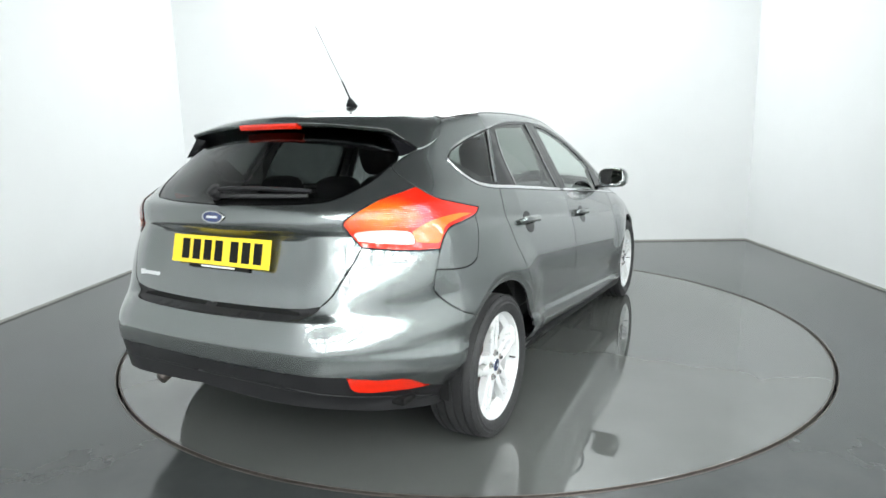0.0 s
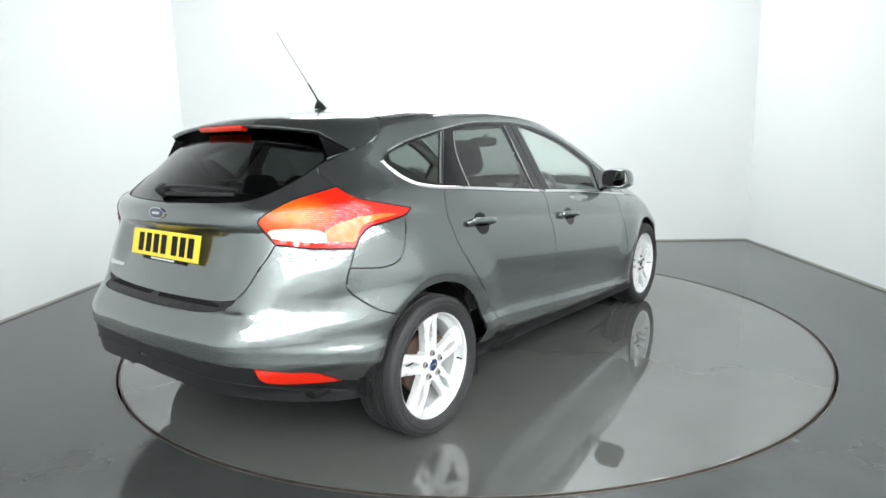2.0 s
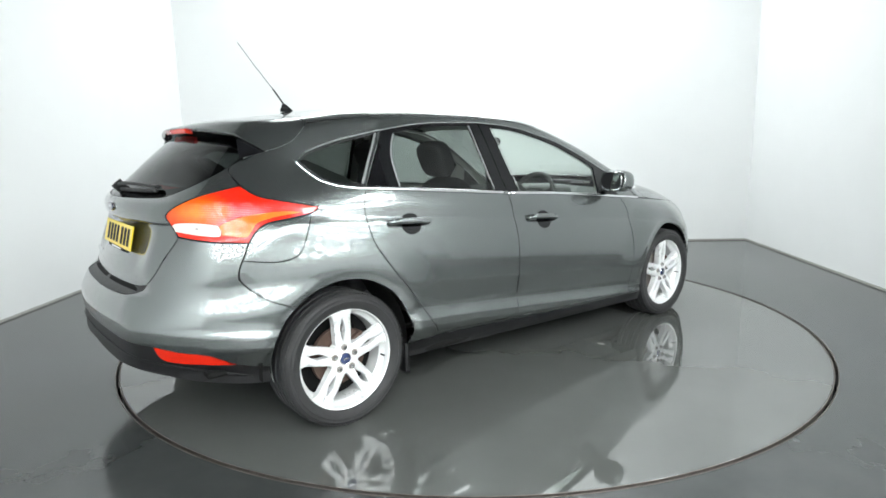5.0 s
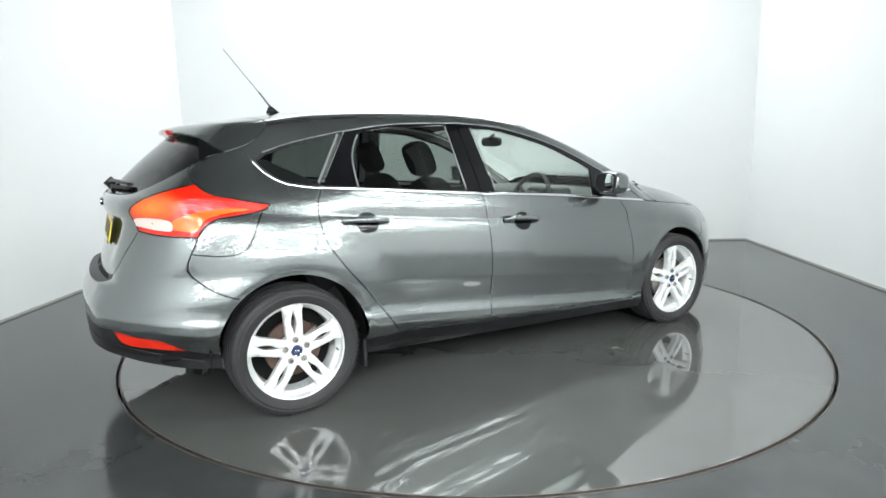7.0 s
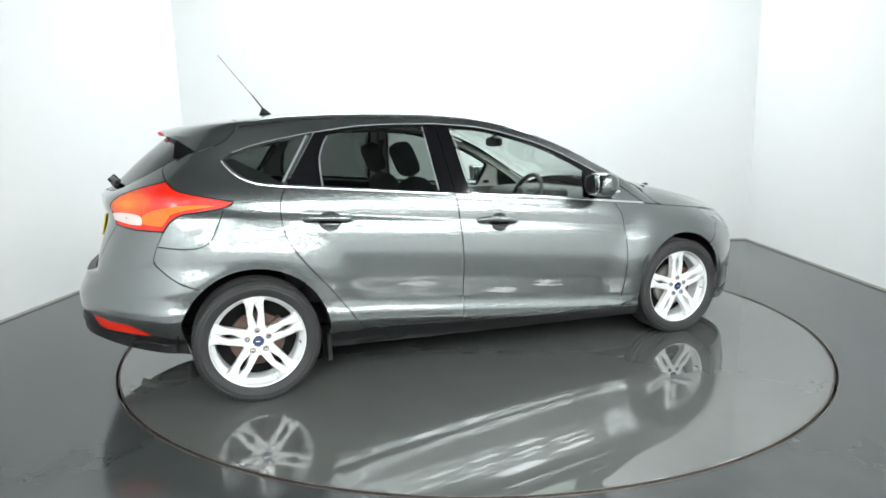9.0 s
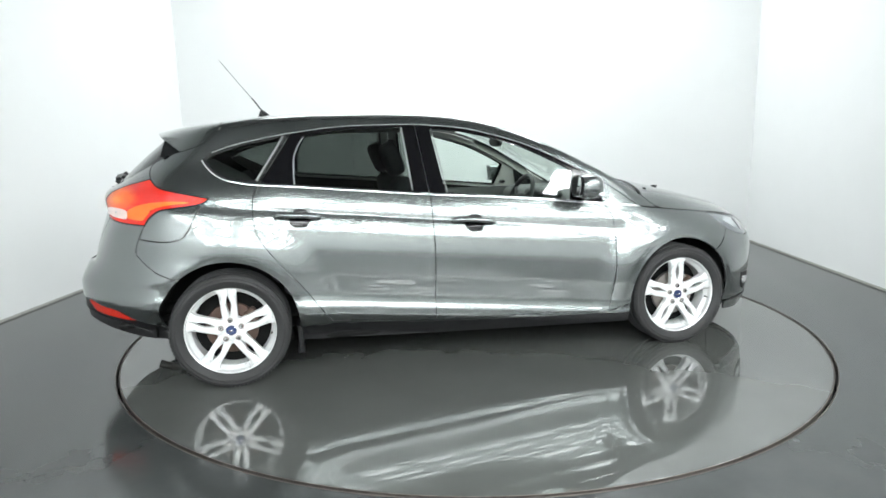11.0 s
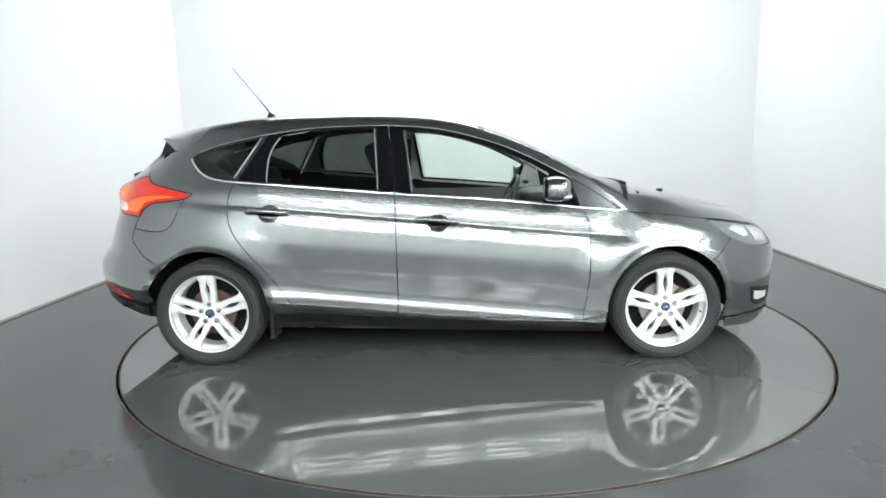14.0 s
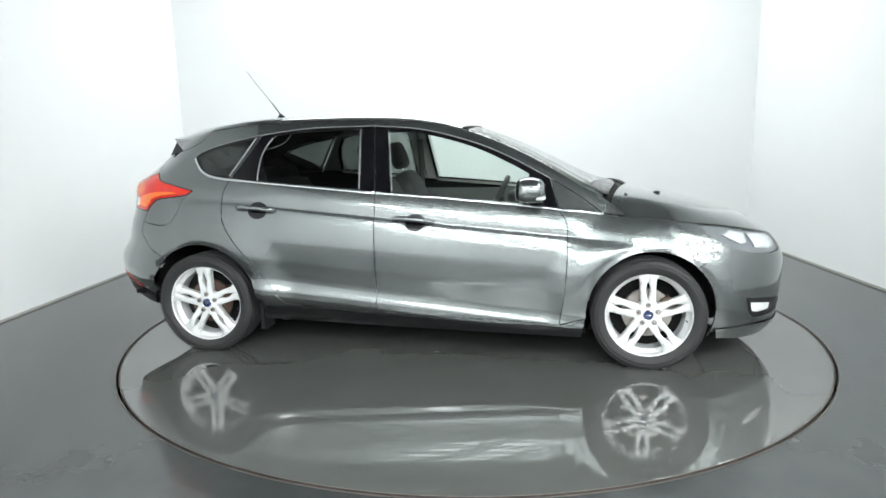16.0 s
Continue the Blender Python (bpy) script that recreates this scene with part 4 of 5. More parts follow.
def spoiler():
    seam = on_skin(spoiler_seam)
    ends = on_skin([(-1.34, 1.370)])[0]
    def front(s):
        if s < 0.7:
            y = -ends[1] * s / 0.7
            b = barrel_chart(np.array([[-1.347 + (ends[0] + 1.345) * (s / 0.7) ** 2, math.atan2(0.93, y) if y else PI2]]))[0]
            return np.array([b[0], -abs(b[1]), b[2]])
        k = (s - 0.7) / 0.3 * 0.72 * (len(seam) - 1)
        i = min(int(k), len(seam) - 2)
        return seam[i] + (seam[i + 1] - seam[i]) * (k - i)
    foot = front(1.0)
    def tip(s):
        if s < 0.85:
            y = 0.545 * s / 0.85
            return np.array([-1.728 + 0.29 * y * y, -y, 1.368 - 0.13 * y * y])
        a = tip(0.8499)
        return a + (foot - a) * ((s - 0.85) / 0.15)
    ss = [i / 40 for i in range(41)]
    rows = []
    for s in ss:
        a, b = front(s), tip(s)
        row = []
        for j in range(11):
            v = j / 10
            p = a + (b - a) * v
            p[2] += 0.010 * math.sin(math.pi * v) * (1 - s ** 4)
            row.append(p)
        fat = 0.014 * (1 - step(0.85, 1.0, s))
        row.append(b + np.array([0.004, 0, -0.006 * fat / 0.014]))
        row.append(b + np.array([0.010, 0, -fat]))
        rows.append(row)
    full = [[q * np.array([1, -1, 1]) for q in r] for r in rows[::-1]][:-1] + rows
    n = len(full[0])
    verts = [q for r in full for q in r]
    faces = [(i * n + j, i * n + j + 1, (i + 1) * n + j + 1, (i + 1) * n + j) for i in range(len(full) - 1) for j in range(n - 1)]
    verts = np.array(verts)
    norms = skin_normal(verts)
    lip = np.tile(np.arange(n) >= 11, len(full))
    norms[lip] = np.array([-0.8, 0.0, -0.6])
    q = np.array(faces)
    good = np.sum(np.cross(verts[q[:, 1]] - verts[q[:, 0]], verts[q[:, 3]] - verts[q[:, 0]]) * norms[q[:, 0]], 1) >= 0
    ob = mesh_object("spoiler", verts, [f if ok else f[::-1] for f, ok in zip(faces, good)], PAINT, car, "body-coloured roof spoiler", normals=norms)
    low_rows = []
    for s in ss:
        a, b = front(s), tip(s)
        k = 1 - step(0.85, 1.0, s)
        low_rows.append([b + np.array([0.010, 0, -0.014 * k]), b + (a - b) * 0.2 + np.array([0, 0, -0.040 * k]), b + (a - b) * 0.45 + np.array([0, 0, -0.075 * k])])
    low_full = [[q * np.array([1, -1, 1]) for q in r] for r in low_rows[::-1]][:-1] + low_rows
    mesh_object("spoiler_underside", [q for r in low_full for q in r], [(i * 3 + j, i * 3 + j + 1, i * 3 + j + 4, i * 3 + j + 3) for i in range(len(low_full) - 1) for j in range(2)], GLOSS_BLACK, ob, "gloss black underside")
    # black side fins between the spoiler and the rear glass
    t = tip(0.8499)
    low = np.array([-1.645, -0.600, 1.222])
    for s in (1, -1):
        m = np.array([1, s, 1])
        out = [t + (0.012, 0.004, -0.022), foot + (0.004, 0.004, -0.002), low]
        back = [q + np.array([0.030, 0.045, 0.012]) for q in out]
        v = [q * m for q in out + back]
        mesh_object("spoiler_fin", v, [(0, 1, 2), (3, 5, 4), (0, 3, 4, 1), (1, 4, 5, 2), (2, 5, 3, 0)], GLOSS_BLACK, car, "gloss black fin", smooth=False)
    return tip


spoiler_tip = spoiler()
bm = bmesh.new()
rows = []
for i in range(21):
    y = -0.155 + 0.31 * i / 20
    x = -1.728 + 0.29 * y * y
    rows.append([bm.verts.new((x + a, y, 1.366 + b)) for a, b in ((0.03, -0.004), (-0.004, -0.006), (-0.006, -0.014), (0.002, -0.027), (0.03, -0.03))])
for p, q in zip(rows, rows[1:]):
    for k in range(5):
        bm.faces.new((p[k], p[(k + 1) % 5], q[(k + 1) % 5], q[k]))
bm.faces.new(rows[0])
bm.faces.new(rows[-1][::-1])
part("high_brake_lamp", bm, RED, car, "long red lens under the spoiler lip")

lens_outline = join(lamp_top, lamp_under, lamp_bottom, lamp_inner)
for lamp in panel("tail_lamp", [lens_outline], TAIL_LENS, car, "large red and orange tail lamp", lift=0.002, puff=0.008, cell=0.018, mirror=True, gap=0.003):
    flip = 1 if lamp.data.vertices[0].co.y < 0 else -1
    for nm, pts, mat in (("reversing_lens", [(-1.955, 0.930), (-1.82, 0.912), (-1.775, 0.915), (-1.785, 0.955), (-1.86, 0.972), (-1.962, 0.968)], WHITE_LENS),
                         ("indicator_lens", [(-1.770, 0.915), (-1.69, 0.905), (-1.668, 0.925), (-1.64, 0.960), (-1.57, 0.975), (-1.47, 0.988), (-1.56, 1.000), (-1.68, 0.992), (-1.775, 0.960)], ORANGE), ("bulb_spot", [(-1.868, 0.938), (-1.856, 0.938), (-1.856, 0.949), (-1.868, 0.949)], SEAL)):
        ob = panel(nm, [bend(*pts, pts[0])], mat, lamp, lift=0.0140 if nm == "bulb_spot" else 0.0125, cell=0.02, skirt=0.004)[0]
        if flip < 0:
            ob.scale = (1, -1, 1)
    rim = strip("lamp_edge", lens_outline, 0.0035, GLOSS_BLACK, lamp, mirror=False, closed=True, lift=0.002)[0]
    if flip < 0:
        rim.scale = (1, -1, 1)
panel("reflector", [join(bend((-2.020, 0.478), (-1.93, 0.457), (-1.832, 0.440), (-1.752, 0.388)), bend((-1.752, 0.388), (-1.829, 0.390), (-1.987, 0.415), (-2.020, 0.478)))], RED, car, "red rear reflector", lift=0.003, puff=0.004, mirror=True, cell=0.02)
strip("valance_line", bend((-1.70, 0.318), (-1.95, 0.385), (-2.15, 0.430), (-2.35, 0.445), (REAR_MID, 0.448)), 0.004, BLACK, car, lift=0.0)


def rear_at(y, z, lift=0.0):
    """A point on the rear of the car."""
    p = skin(np.array([[-1.2, y, z]]), np.array([[-1.0, 0.0, 0.0]]), 1.2)
    return p[0] + skin_normal(p)[0] * lift


plate = part("number_plate", box_bm(-0.003, 0.003, -0.260, 0.260, -0.0555, 0.0555, 0.0015), YELLOW, car, "yellow rear number plate with dark bars")
plate.matrix_basis = pose(-2.024, 0.0, 0.878, 0, 13.0, 0)
xs = -0.205
for k in range(7):
    w = 0.042
    bm = box_bm(-0.0034, -0.0029, -(xs + w), -xs, -0.040, 0.040, 0.0)
    part("plate_bar", bm, INK, plate)
    xs += 0.0605 + (0.022 if k == 3 else 0)
part("plate_holder", box_bm(-0.002, 0.004, -0.16, 0.16, -0.070, -0.054, 0.002), INK, plate)
part("holder_bar", box_bm(-0.003, -0.001, -0.09, 0.09, -0.066, -0.059), WALL, plate)


def oval_badge(name, centre, normal, a, b, parent):
    z = Vector(normal)
    m = Matrix.Translation(centre) @ z.to_track_quat("Z", "Y").to_matrix().to_4x4()
    rings = []
    for nm, mat, k, h in (("badge", CHROME, 1.0, 0.004), ("badge_field", BADGE_BLUE, 0.87, 0.0055)):
        bm = bmesh.new()
        bmesh.ops.create_cone(bm, cap_ends=True, segments=40, radius1=a * k, radius2=a * k * 0.97, depth=h * 2)
        bmesh.ops.scale(bm, vec=(1, b / a, 1), verts=bm.verts[:])
        bmesh.ops.transform(bm, matrix=m, verts=bm.verts[:])
        rings.append(part(nm, bm, mat, parent if not rings else rings[0], "blue oval badge" if not rings else ""))
    bm = box_bm(-a * 0.5, a * 0.5, -b * 0.22, b * 0.22, 0.004, 0.0068, 0.001)
    bmesh.ops.transform(bm, matrix=m, verts=bm.verts[:])
    part("badge_script", bm, CHROME, rings[0])


c0 = rear_at(0.0, 1.012, 0.002)
oval_badge("badge", c0, skin_normal(np.array([c0]))[0], 0.058, 0.024, car)
for k, (wd, ht) in enumerate(((0.026, 0.024), (0.022, 0.017), (0.022, 0.017), (0.022, 0.017), (0.022, 0.017))):
    y = 0.455 - 0.026 * k
    p = rear_at(y, 0.762, 0.001)
    bm = box_bm(-0.002, 0.002, -wd / 2, wd / 2, -ht / 2, ht / 2, 0.0015)
    part("model_badge", bm, CHROME, tailgate, m=pose(p[0], p[1], p[2], 0, 8, 14))

# rear wiper
wp = [rear_at(y, z, h) for y, z, h in ((0.06, 1.080, 0.026), (-0.02, 1.092, 0.030), (-0.15, 1.098, 0.026), (-0.28, 1.097, 0.020), (-0.375, 1.095, 0.016))]
v, f = tube_mesh(np.array(bend(*wp)), 0.014, 8, flat=0.6)
wiper = mesh_object("rear_wiper", v, f, BLACK, car, "black rear wiper arm")
v, f = tube_mesh(np.array([rear_at(0.03, 1.085, 0.0), rear_at(0.03, 1.085, 0.02), rear_at(0.03, 1.085, 0.042)]), 0.026, 16, normals=np.tile(np.array([0.0, 1.0, 0.0]), (3, 1)))
mesh_object("wiper_boss", v, f, BLACK, wiper)
v, f = tube_mesh(np.array([rear_at(y, 1.080 + 0.012 * (0.05 - y), 0.008) for y in np.linspace(0.06, -0.37, 16)]), 0.009, 6)
mesh_object("wiper_blade", v, f, RUBBER, wiper)

# aerial
ab = np.array([-1.128, 0.0, top_profile(-1.128)])
bm = bmesh.new()
bmesh.ops.create_cone(bm, cap_ends=True, segments=20, radius1=0.5, radius2=0.12, depth=1.0, matrix=Matrix.Translation((0, 0, 0.5)))
for vtx in bm.verts:
    z = vtx.co.z
    vtx.co = (vtx.co.x * 0.085 - 0.014 * z, vtx.co.y * 0.05, z * 0.042)
bmesh.ops.bevel(bm, geom=[e for e in bm.edges], offset=0.003, segments=2, affect="EDGES")
aerial = part("aerial", bm, BLACK, car, "thin black roof aerial", m=pose(*ab), smooth=True)
pipe("aerial_rod", [(-0.012, 0, 0.035), (-0.062, 0, 0.105), (-0.074, 0, 0.120)], 0.0042, BLACK, aerial)
pipe("aerial_whip", [(-0.074, 0, 0.120), (-0.16, 0, 0.228), (-0.250, 0, 0.345)], 0.0016, BLACK, aerial)

# ---- handles and mirrors ----
def side_at(x, z, lift=0.0):
    p = wrap_chart(np.array([[x, z]]))
    return p[0] + skin_normal(p)[0] * lift


for doors, xa, xb, za, zb2 in ((rear_door, -1.062, -0.830, 0.905, 0.893), (front_door, -0.108, 0.132, 0.833, 0.824)):
    xm, zm = (xa + xb) / 2 + 0.01, (za + zb2) / 2 - 0.006
    for k, s in ((0, 1), (1, -1)):
        m = np.array([1, s, 1])
        # no hollow here: a flat black disc is painted as its shade
        shade_disc = panel("handle_shade", [[(xm + 0.060 * math.cos(a), zm + 0.050 * math.sin(a)) for a in np.linspace(0, 2 * math.pi, 33)[:-1]]], GLOSS_BLACK, doors[k], "flat black disc painted as shade behind the handle", lift=0.0012, cell=0.02, skirt=0.003, gap=0)[0]
        if s < 0:
            shade_disc.scale = (1, -1, 1)
        pts = [side_at(xa, za, 0.006), side_at(xa + 0.02, za, 0.026), side_at(xa + 0.05, za, 0.034)] + [side_at(xa + (xb - xa) * q, za + (zb2 - za) * q, 0.038) for q in (0.35, 0.5, 0.65)] + [side_at(xb - 0.05, zb2, 0.034), side_at(xb - 0.015, zb2, 0.024), side_at(xb, zb2, 0.004)]
        path = np.array(bend(*pts)) * m
        v, f = tube_mesh(path, 0.0145, 12, flat=0.62, normals=np.tile(np.array([0.0, -1.0 * s, 0.25]), (len(path), 1)))
        mesh_object("door_handle", v, f, PAINT, doors[k], "body-coloured door handle")
        q = side_at(xb - 0.012 if doors is rear_door else xa + 0.022, zb2 if doors is rear_door else za, 0.026) * m
        if doors is front_door:
            bm = bmesh.new()
            bmesh.ops.create_cone(bm, cap_ends=True, segments=16, radius1=0.009, radius2=0.008, depth=0.008, matrix=Matrix.Translation(q) @ Matrix.Rotation(math.pi / 2, 4, "X"))
            part("lock_cap", bm, CHROME, doors[k])


def superball(cx, cy, cz, ax, ay, az, e=0.6, nu=28, nv=16, shape=None):
    verts, faces = [], []
    pw = lambda q: math.copysign(abs(q) ** e, q)
    for j in range(nv + 1):
        b = -math.pi / 2 + math.pi * j / nv
        for i in range(nu):
            a = 2 * math.pi * i / nu
            p = [pw(math.cos(b)) * pw(math.cos(a)), pw(math.cos(b)) * pw(math.sin(a)), pw(math.sin(b))]
            if shape:
                p = shape(*p)
            verts.append((cx + ax * p[0], cy + ay * p[1], cz + az * p[2]))
    for j in range(nv):
        for i in range(nu):
            faces.append((j * nu + i, j * nu + (i + 1) % nu, (j + 1) * nu + (i + 1) % nu, (j + 1) * nu + i))
    return verts, faces


def flat_back(p0, p1, p2):
    # the rear face, with the glass, is nearly flat; the front is rounded
    return (max(p0, -0.62), p1 * (1 - 0.12 * max(0, p2)), p2 * (1.0 - 0.10 * abs(p0)))


for k, s in ((0, -1), (1, 1)):
    v, f = superball(0.672, s * 0.895, 1.008, 0.085, 0.098, 0.070, 0.62, shape=flat_back)
    mirror = mesh_object("door_mirror", v, f, PAINT, car, "body-coloured door mirror")
    v, f = superball(0.6195, s * 0.895, 1.010, 0.003, 0.084, 0.056, 0.6)
    turn = Matrix.Translation((0.621, s * 0.895, 1.010)) @ Matrix.Rotation(radians(13 * s), 4, "Z") @ Matrix.Rotation(radians(3), 4, "Y") @ Matrix.Translation((-0.6195, -s * 0.895, -1.010))
    v = [turn @ Vector(q) for q in v]
    mesh_object("mirror_glass", v, f, MIRROR, mirror, "mirror glass")
    v, f = superball(0.6215, s * 0.895, 1.010, 0.003, 0.089, 0.060, 0.6)
    mesh_object("mirror_surround", v, f, BLACK, mirror)
    v, f = superball(0.690, s * 0.895, 0.950, 0.055, 0.060, 0.010, 0.6)
    mesh_object("mirror_base", v, f, BLACK, mirror)
    v, f = superball(0.725, s * 0.915, 0.968, 0.036, 0.070, 0.012, 0.7)
    mesh_object("mirror_indicator", v, f, LENS_SILVER, mirror, "clear indicator strip")
    v, f = tube_mesh(np.array([(0.705, s * 0.74, 0.938), (0.705, s * 0.80, 0.942), (0.700, s * 0.86, 0.952)]), 0.026, 12, flat=0.5)
    mesh_object("mirror_arm", v, f, BLACK, mirror)

# ---- front lamps, scuttle and bonnet fittings ----
LAMP_BODY = material("headlamp_body", (0.24, 0.25, 0.26), 0.3, 0.3)
head = panel("headlamp", [join(lamp_head_top, lamp_head_low[::-1])], LAMP_BODY, car, "clear headlamp with bright reflectors", lift=-0.012, mirror=True, cell=0.03)
for ob, s in zip(head, (1, -1)):
    for nm, pts in (("reflector_bowl", [(1.735, 0.742), (1.83, 0.690), (1.88, 0.695), (1.90, 0.745), (1.80, 0.765)]), ("reflector_bowl", [(1.92, 0.742), (1.93, 0.665), (2.06, 0.645), (2.17, 0.660), (2.20, 0.700), (2.05, 0.728)])):
        r = panel(nm, [pts], LENS_SILVER, ob, lift=-0.006, cell=0.02)[0]
        if s < 0:
            r.scale = (1, -1, 1)
    lens = panel("headlamp_lens", [join(lamp_head_top, lamp_head_low[::-1])], CLEAR_LENS, ob, lift=0.0, cell=0.03, skirt=0.001)[0]
    if s < 0:
        lens.scale = (1, -1, 1)
fog_out = bend((1.830, 0.400), (1.98, 0.378), (2.16, 0.352), (2.25, 0.335), (2.20, 0.285), (2.08, 0.262), (1.93, 0.268), (1.875, 0.300), (1.830, 0.400))
for ob, s in zip(panel("fog_lamp_surround", [fog_out], BLACK, car, "black fog lamp surround", lift=0.002, mirror=True, cell=0.03), (1, -1)):
    r = panel("fog_lamp", [[(1.868, 0.368), (2.04, 0.340), (2.035, 0.302), (1.94, 0.298), (1.892, 0.310)]], LENS_SILVER, ob, "bright fog lamp", lift=0.006, cell=0.02, puff=-0.004)[0]
    if s < 0:
        r.scale = (1, -1, 1)
panel("grille", [both([(FRONT_MID, 0.600), (2.36, 0.590), (2.30, 0.520), (2.36, 0.360), (FRONT_MID, 0.340)], FRONT_MID)], GLOSS_BLACK, car, "black front grille", lift=0.003)
for y in (-0.36,):
    p = barrel_chart(np.array([[1.42, math.atan2(0.42, -y) if y < 0 else math.pi - math.atan2(0.42, y)]]))[0]
    v, f = superball(p[0], p[1], p[2] + 0.004, 0.022, 0.018, 0.008, 0.8, 14, 8)
    mesh_object("washer_jet", v, f, BLACK, car)
for y0, y1 in ((-0.62, -0.05), (-0.10, 0.50)):
    pts = []
    for i in range(12):
        y = y0 + (y1 - y0) * i / 11
        xx = 1.235 - 0.02 * (i / 11) - 0.06 * y * y
        pts.append((xx, y, float(top_profile(xx)) - 0.05 * y * y - 0.008))
    pipe("front_wiper", pts, 0.009, BLACK, car, "black front wiper", 8)

# ---- inside the car ----
SEAT = material("dark_seat_cloth", (0.055, 0.055, 0.058), 0.9, noise_amt=0.2, scale=120, bump=0.4, bump_scale=400)


def seat(x, y, wide=0.25, back=22):
    v, f = superball(x + 0.27, y, 0.50, 0.28, wide, 0.10, 0.5)
    base = mesh_object("seat", v, f, SEAT, car, "dark cloth seat")
    m = pose(x, y, 0.51, 0, -back, 0)
    v, f = superball(0, 0, 0.27, 0.085, wide * 0.98, 0.32, 0.5, shape=lambda a, b, c: (a, b * (1 - 0.18 * max(0, c) ** 2), c))
    ob = mesh_object("backrest", v, f, SEAT, base)
    ob.matrix_basis = m
    v, f = superball(0.01, 0, 0.715, 0.055, 0.125, 0.105, 0.55)
    ob = mesh_object("headrest", v, f, SEAT, base)
    ob.matrix_basis = m
    for q in (-0.05, 0.05):
        v, f = tube_mesh(np.array([(0.01, q, 0.55), (0.01, q, 0.66)]), 0.007, 8, normals=np.tile(np.array([1.0, 0, 0]), (2, 1)))
        ob = mesh_object("headrest_post", v, f, CHROME, base)
        ob.matrix_basis = m


seat(-0.11, -0.35)
seat(-0.11, 0.37)
v, f = superball(-0.80, 0, 0.48, 0.28, 0.62, 0.10, 0.4)
bench = mesh_object("rear_bench", v, f, SEAT, car, "dark cloth rear bench")
v, f = superball(0, 0, 0.26, 0.08, 0.62, 0.30, 0.4)
ob = mesh_object("rear_backrest", v, f, SEAT, bench)
ob.matrix_basis = pose(-1.04, 0, 0.50, 0, -22, 0)
for y in (-0.36, 0.0, 0.36):
    v, f = superball(0, 0, 0.60, 0.045, 0.12, 0.060, 0.55)
    ob = mesh_object("rear_headrest", v, f, SEAT, bench)
    ob.matrix_basis = pose(-1.04, y, 0.50, 0, -22, 0)
v, f = superball(0.88, 0, 0.80, 0.26, 0.70, 0.135, 0.45)
dash = mesh_object("dashboard", v, f, TRIM, car, "dark grey dashboard")
v, f = superball(0.62, -0.37, 0.925, 0.10, 0.17, 0.05, 0.7)
mesh_object("instrument_hood", v, f, LEATHER, dash)
ang = np.linspace(0, 2 * math.pi, 37)[:-1]
v, f = tube_mesh(np.array([(0, 0.178 * math.cos(a), 0.178 * math.sin(a)) for a in ang]), 0.015, 8, closed=True, normals=np.tile(np.array([1.0, 0, 0]), (36, 1)))
sw = mesh_object("steering_wheel", v, f, LEATHER, car, "dark leather steering wheel")
sw.matrix_basis = pose(0.45, -0.37, 0.885, 0, 24, 0)
for a in (90, 210, 330):
    pts = np.array([(0.0, 0.03 * math.cos(radians(a)), -0.03 * math.sin(radians(a))), (0.0, 0.18 * math.cos(radians(a)), -0.18 * math.sin(radians(a)))])
    v, f = tube_mesh(pts, 0.018, 8, flat=0.4, normals=np.tile(np.array([1.0, 0, 0]), (2, 1)))
    mesh_object("wheel_spoke", v, f, LEATHER, sw)
v, f = superball(0.01, 0, 0, 0.03, 0.075, 0.06, 0.6)
mesh_object("airbag_boss", v, f, LEATHER, sw)
v, f = superball(0.42, 0.02, 1.268, 0.022, 0.115, 0.034, 0.6)
im = mesh_object("inside_mirror", v, f, BLACK, car, "black inside mirror")
pipe("mirror_stem", [(0.385, 0, 1.29), (0.43, 0, 1.315)], 0.012, BLACK, im)
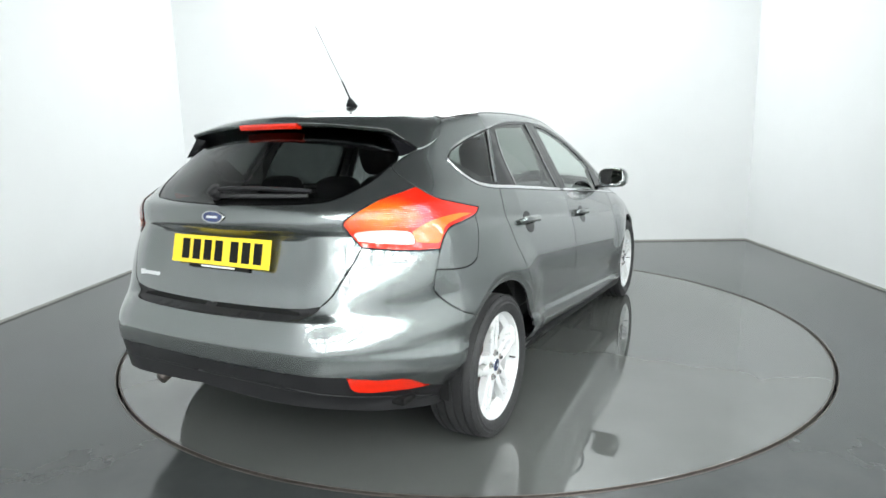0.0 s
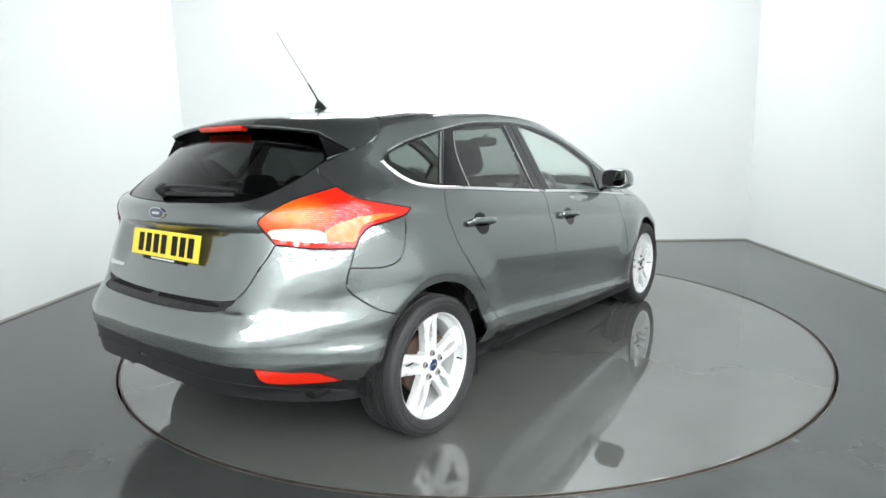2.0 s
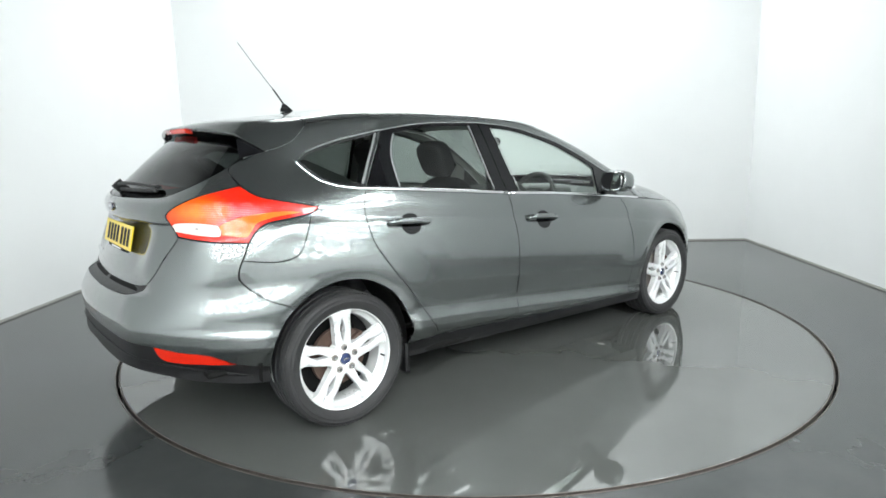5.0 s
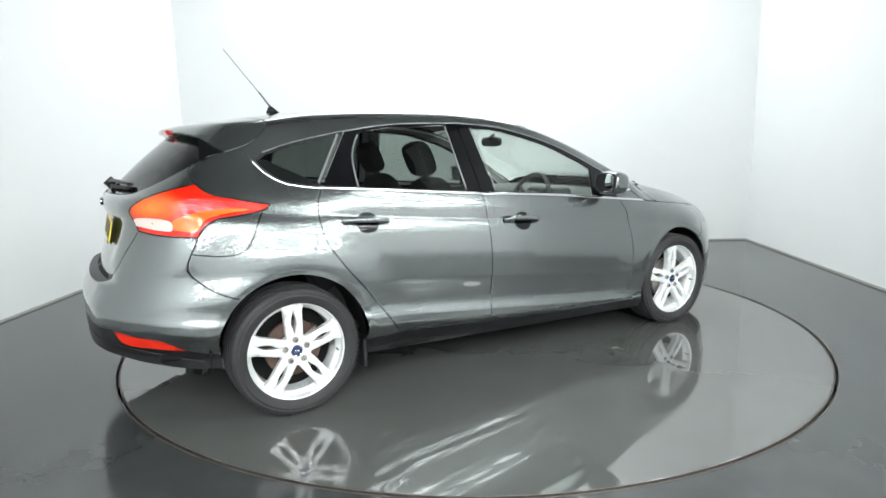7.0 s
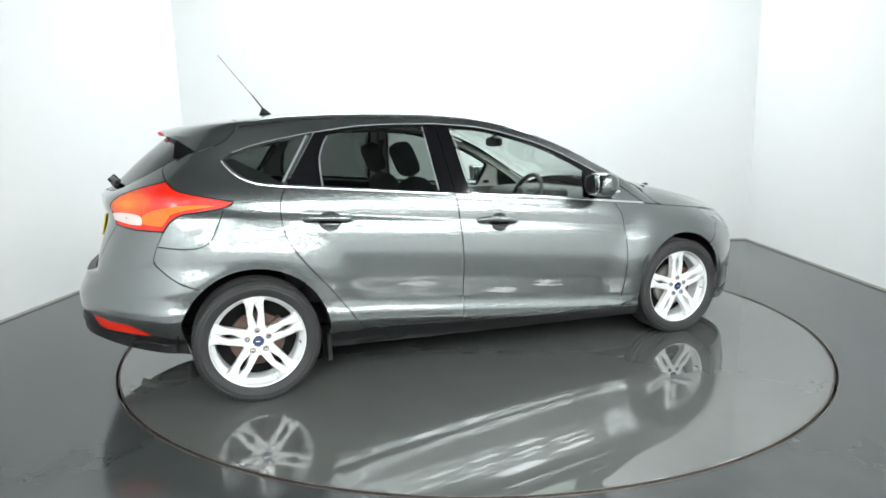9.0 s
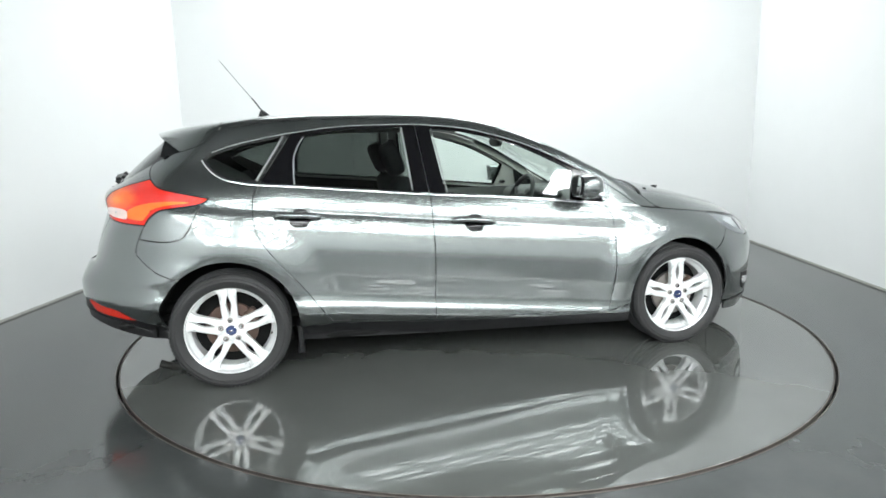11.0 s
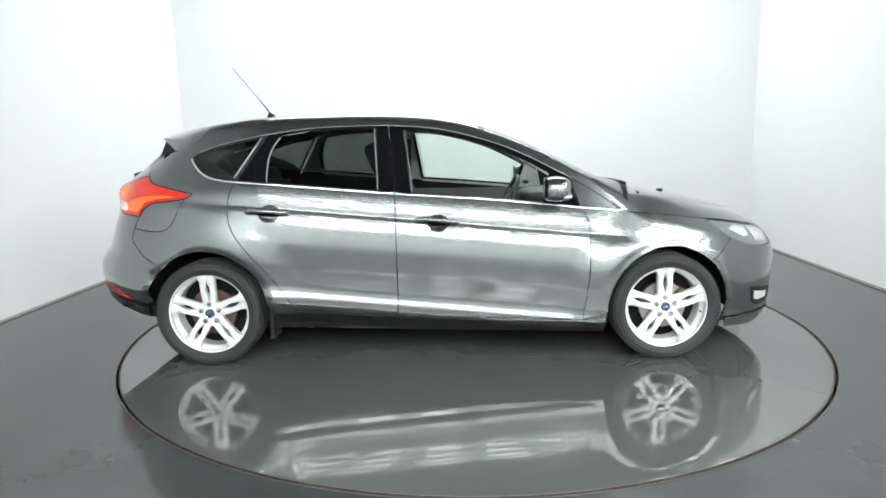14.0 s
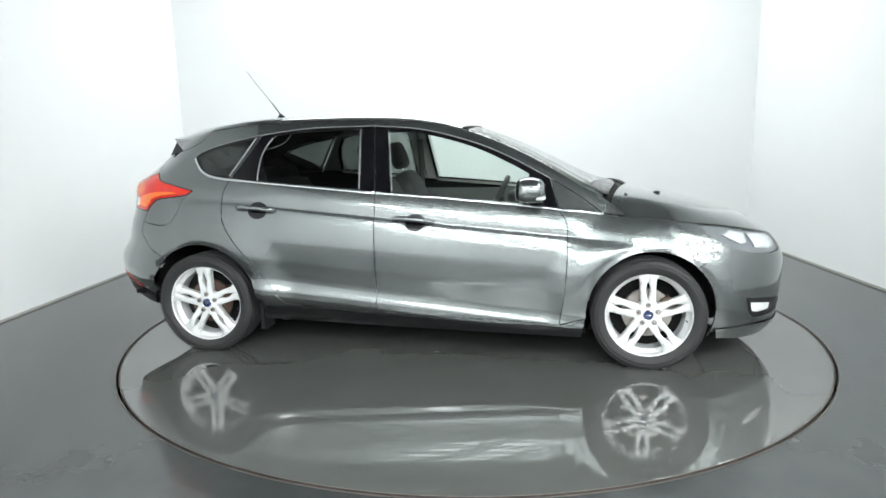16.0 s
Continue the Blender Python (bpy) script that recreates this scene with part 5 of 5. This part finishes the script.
for s in (-1, 1):
    pts = [(-0.24, s * 0.60, 1.30), (-0.25, s * 0.68, 1.10), (-0.26, s * 0.70, 0.80)]
    v, f = tube_mesh(np.array(pts), 0.024, 6, flat=0.1, normals=np.tile(np.array([0.0, 1.0, 0]), (3, 1)))
    mesh_object("seat_belt", v, f, TRIM, car)
    bm = box_bm(-0.93, 0.80, s * 0.755, s * 0.775, 0.45, 0.90, 0.008)
    part("door_lining", bm, TRIM, car)
for frame_half in ([outer, inset(dense(hole, 0.013), -0.016)] for outer, hole in ((rear_rim_out, rglass), (front_rim_out, front_hole))):
    panel("window_lining", frame_half, LINING, car, "pale grey pillar lining", lift=-0.024, mirror=True, cell=0.05, gap=0.004)
panel("roof_rail_lining", [join(rail_rear, rail_front, rail_tip, roof_seam[:61])], LINING, car, "pale grey rail lining", lift=-0.022, mirror=True, cell=0.05, gap=0.002)
lining_half = [np.array([0.30, PI2])] + [np.array([q[0], q[1] + 0.10]) for q in roof_side[32:]] + [np.array([-1.50, PI2])]
panel("headlining", [across(join(lining_half))], LINING, car, "pale grey headlining", chart=barrel_chart, cell=0.08, lift=-0.028, skirt=0.002)
panel("pillar_lining", [[(-1.46, 1.21), (-1.36, 1.14), (-1.28, 1.10), (-1.14, 1.09), (-1.20, 1.14), (-1.30, 1.19), (-1.38, 1.225)]], TRIM, car, lift=-0.03, mirror=True, cell=0.06)
part("parcel_shelf", box_bm(-1.75, -1.18, -0.55, 0.55, 0.99, 1.01, 0.005), TRIM, car)
part("cabin_floor", box_bm(-1.9, 1.2, -0.74, 0.74, 0.33, 0.36, 0.01), DARK, car)
part("bulkhead", box_bm(1.10, 1.14, -0.70, 0.70, 0.35, 0.86, 0.01), DARK, car)


# ---- what moves ----
def motions():
    rows = []
    for i in range(17):
        turn = 64.124 - 4.4929 * i
        rows.append((float(i), pose(0, 0, 0, 0, 0, turn) @ pose(-0.202, -0.0217, 0)))
    walk(car, rows)
    walk(turntable, [(float(i), pose(0, 0, 0, 0, 0, -4.4929 * i)) for i in range(17)])


motions()
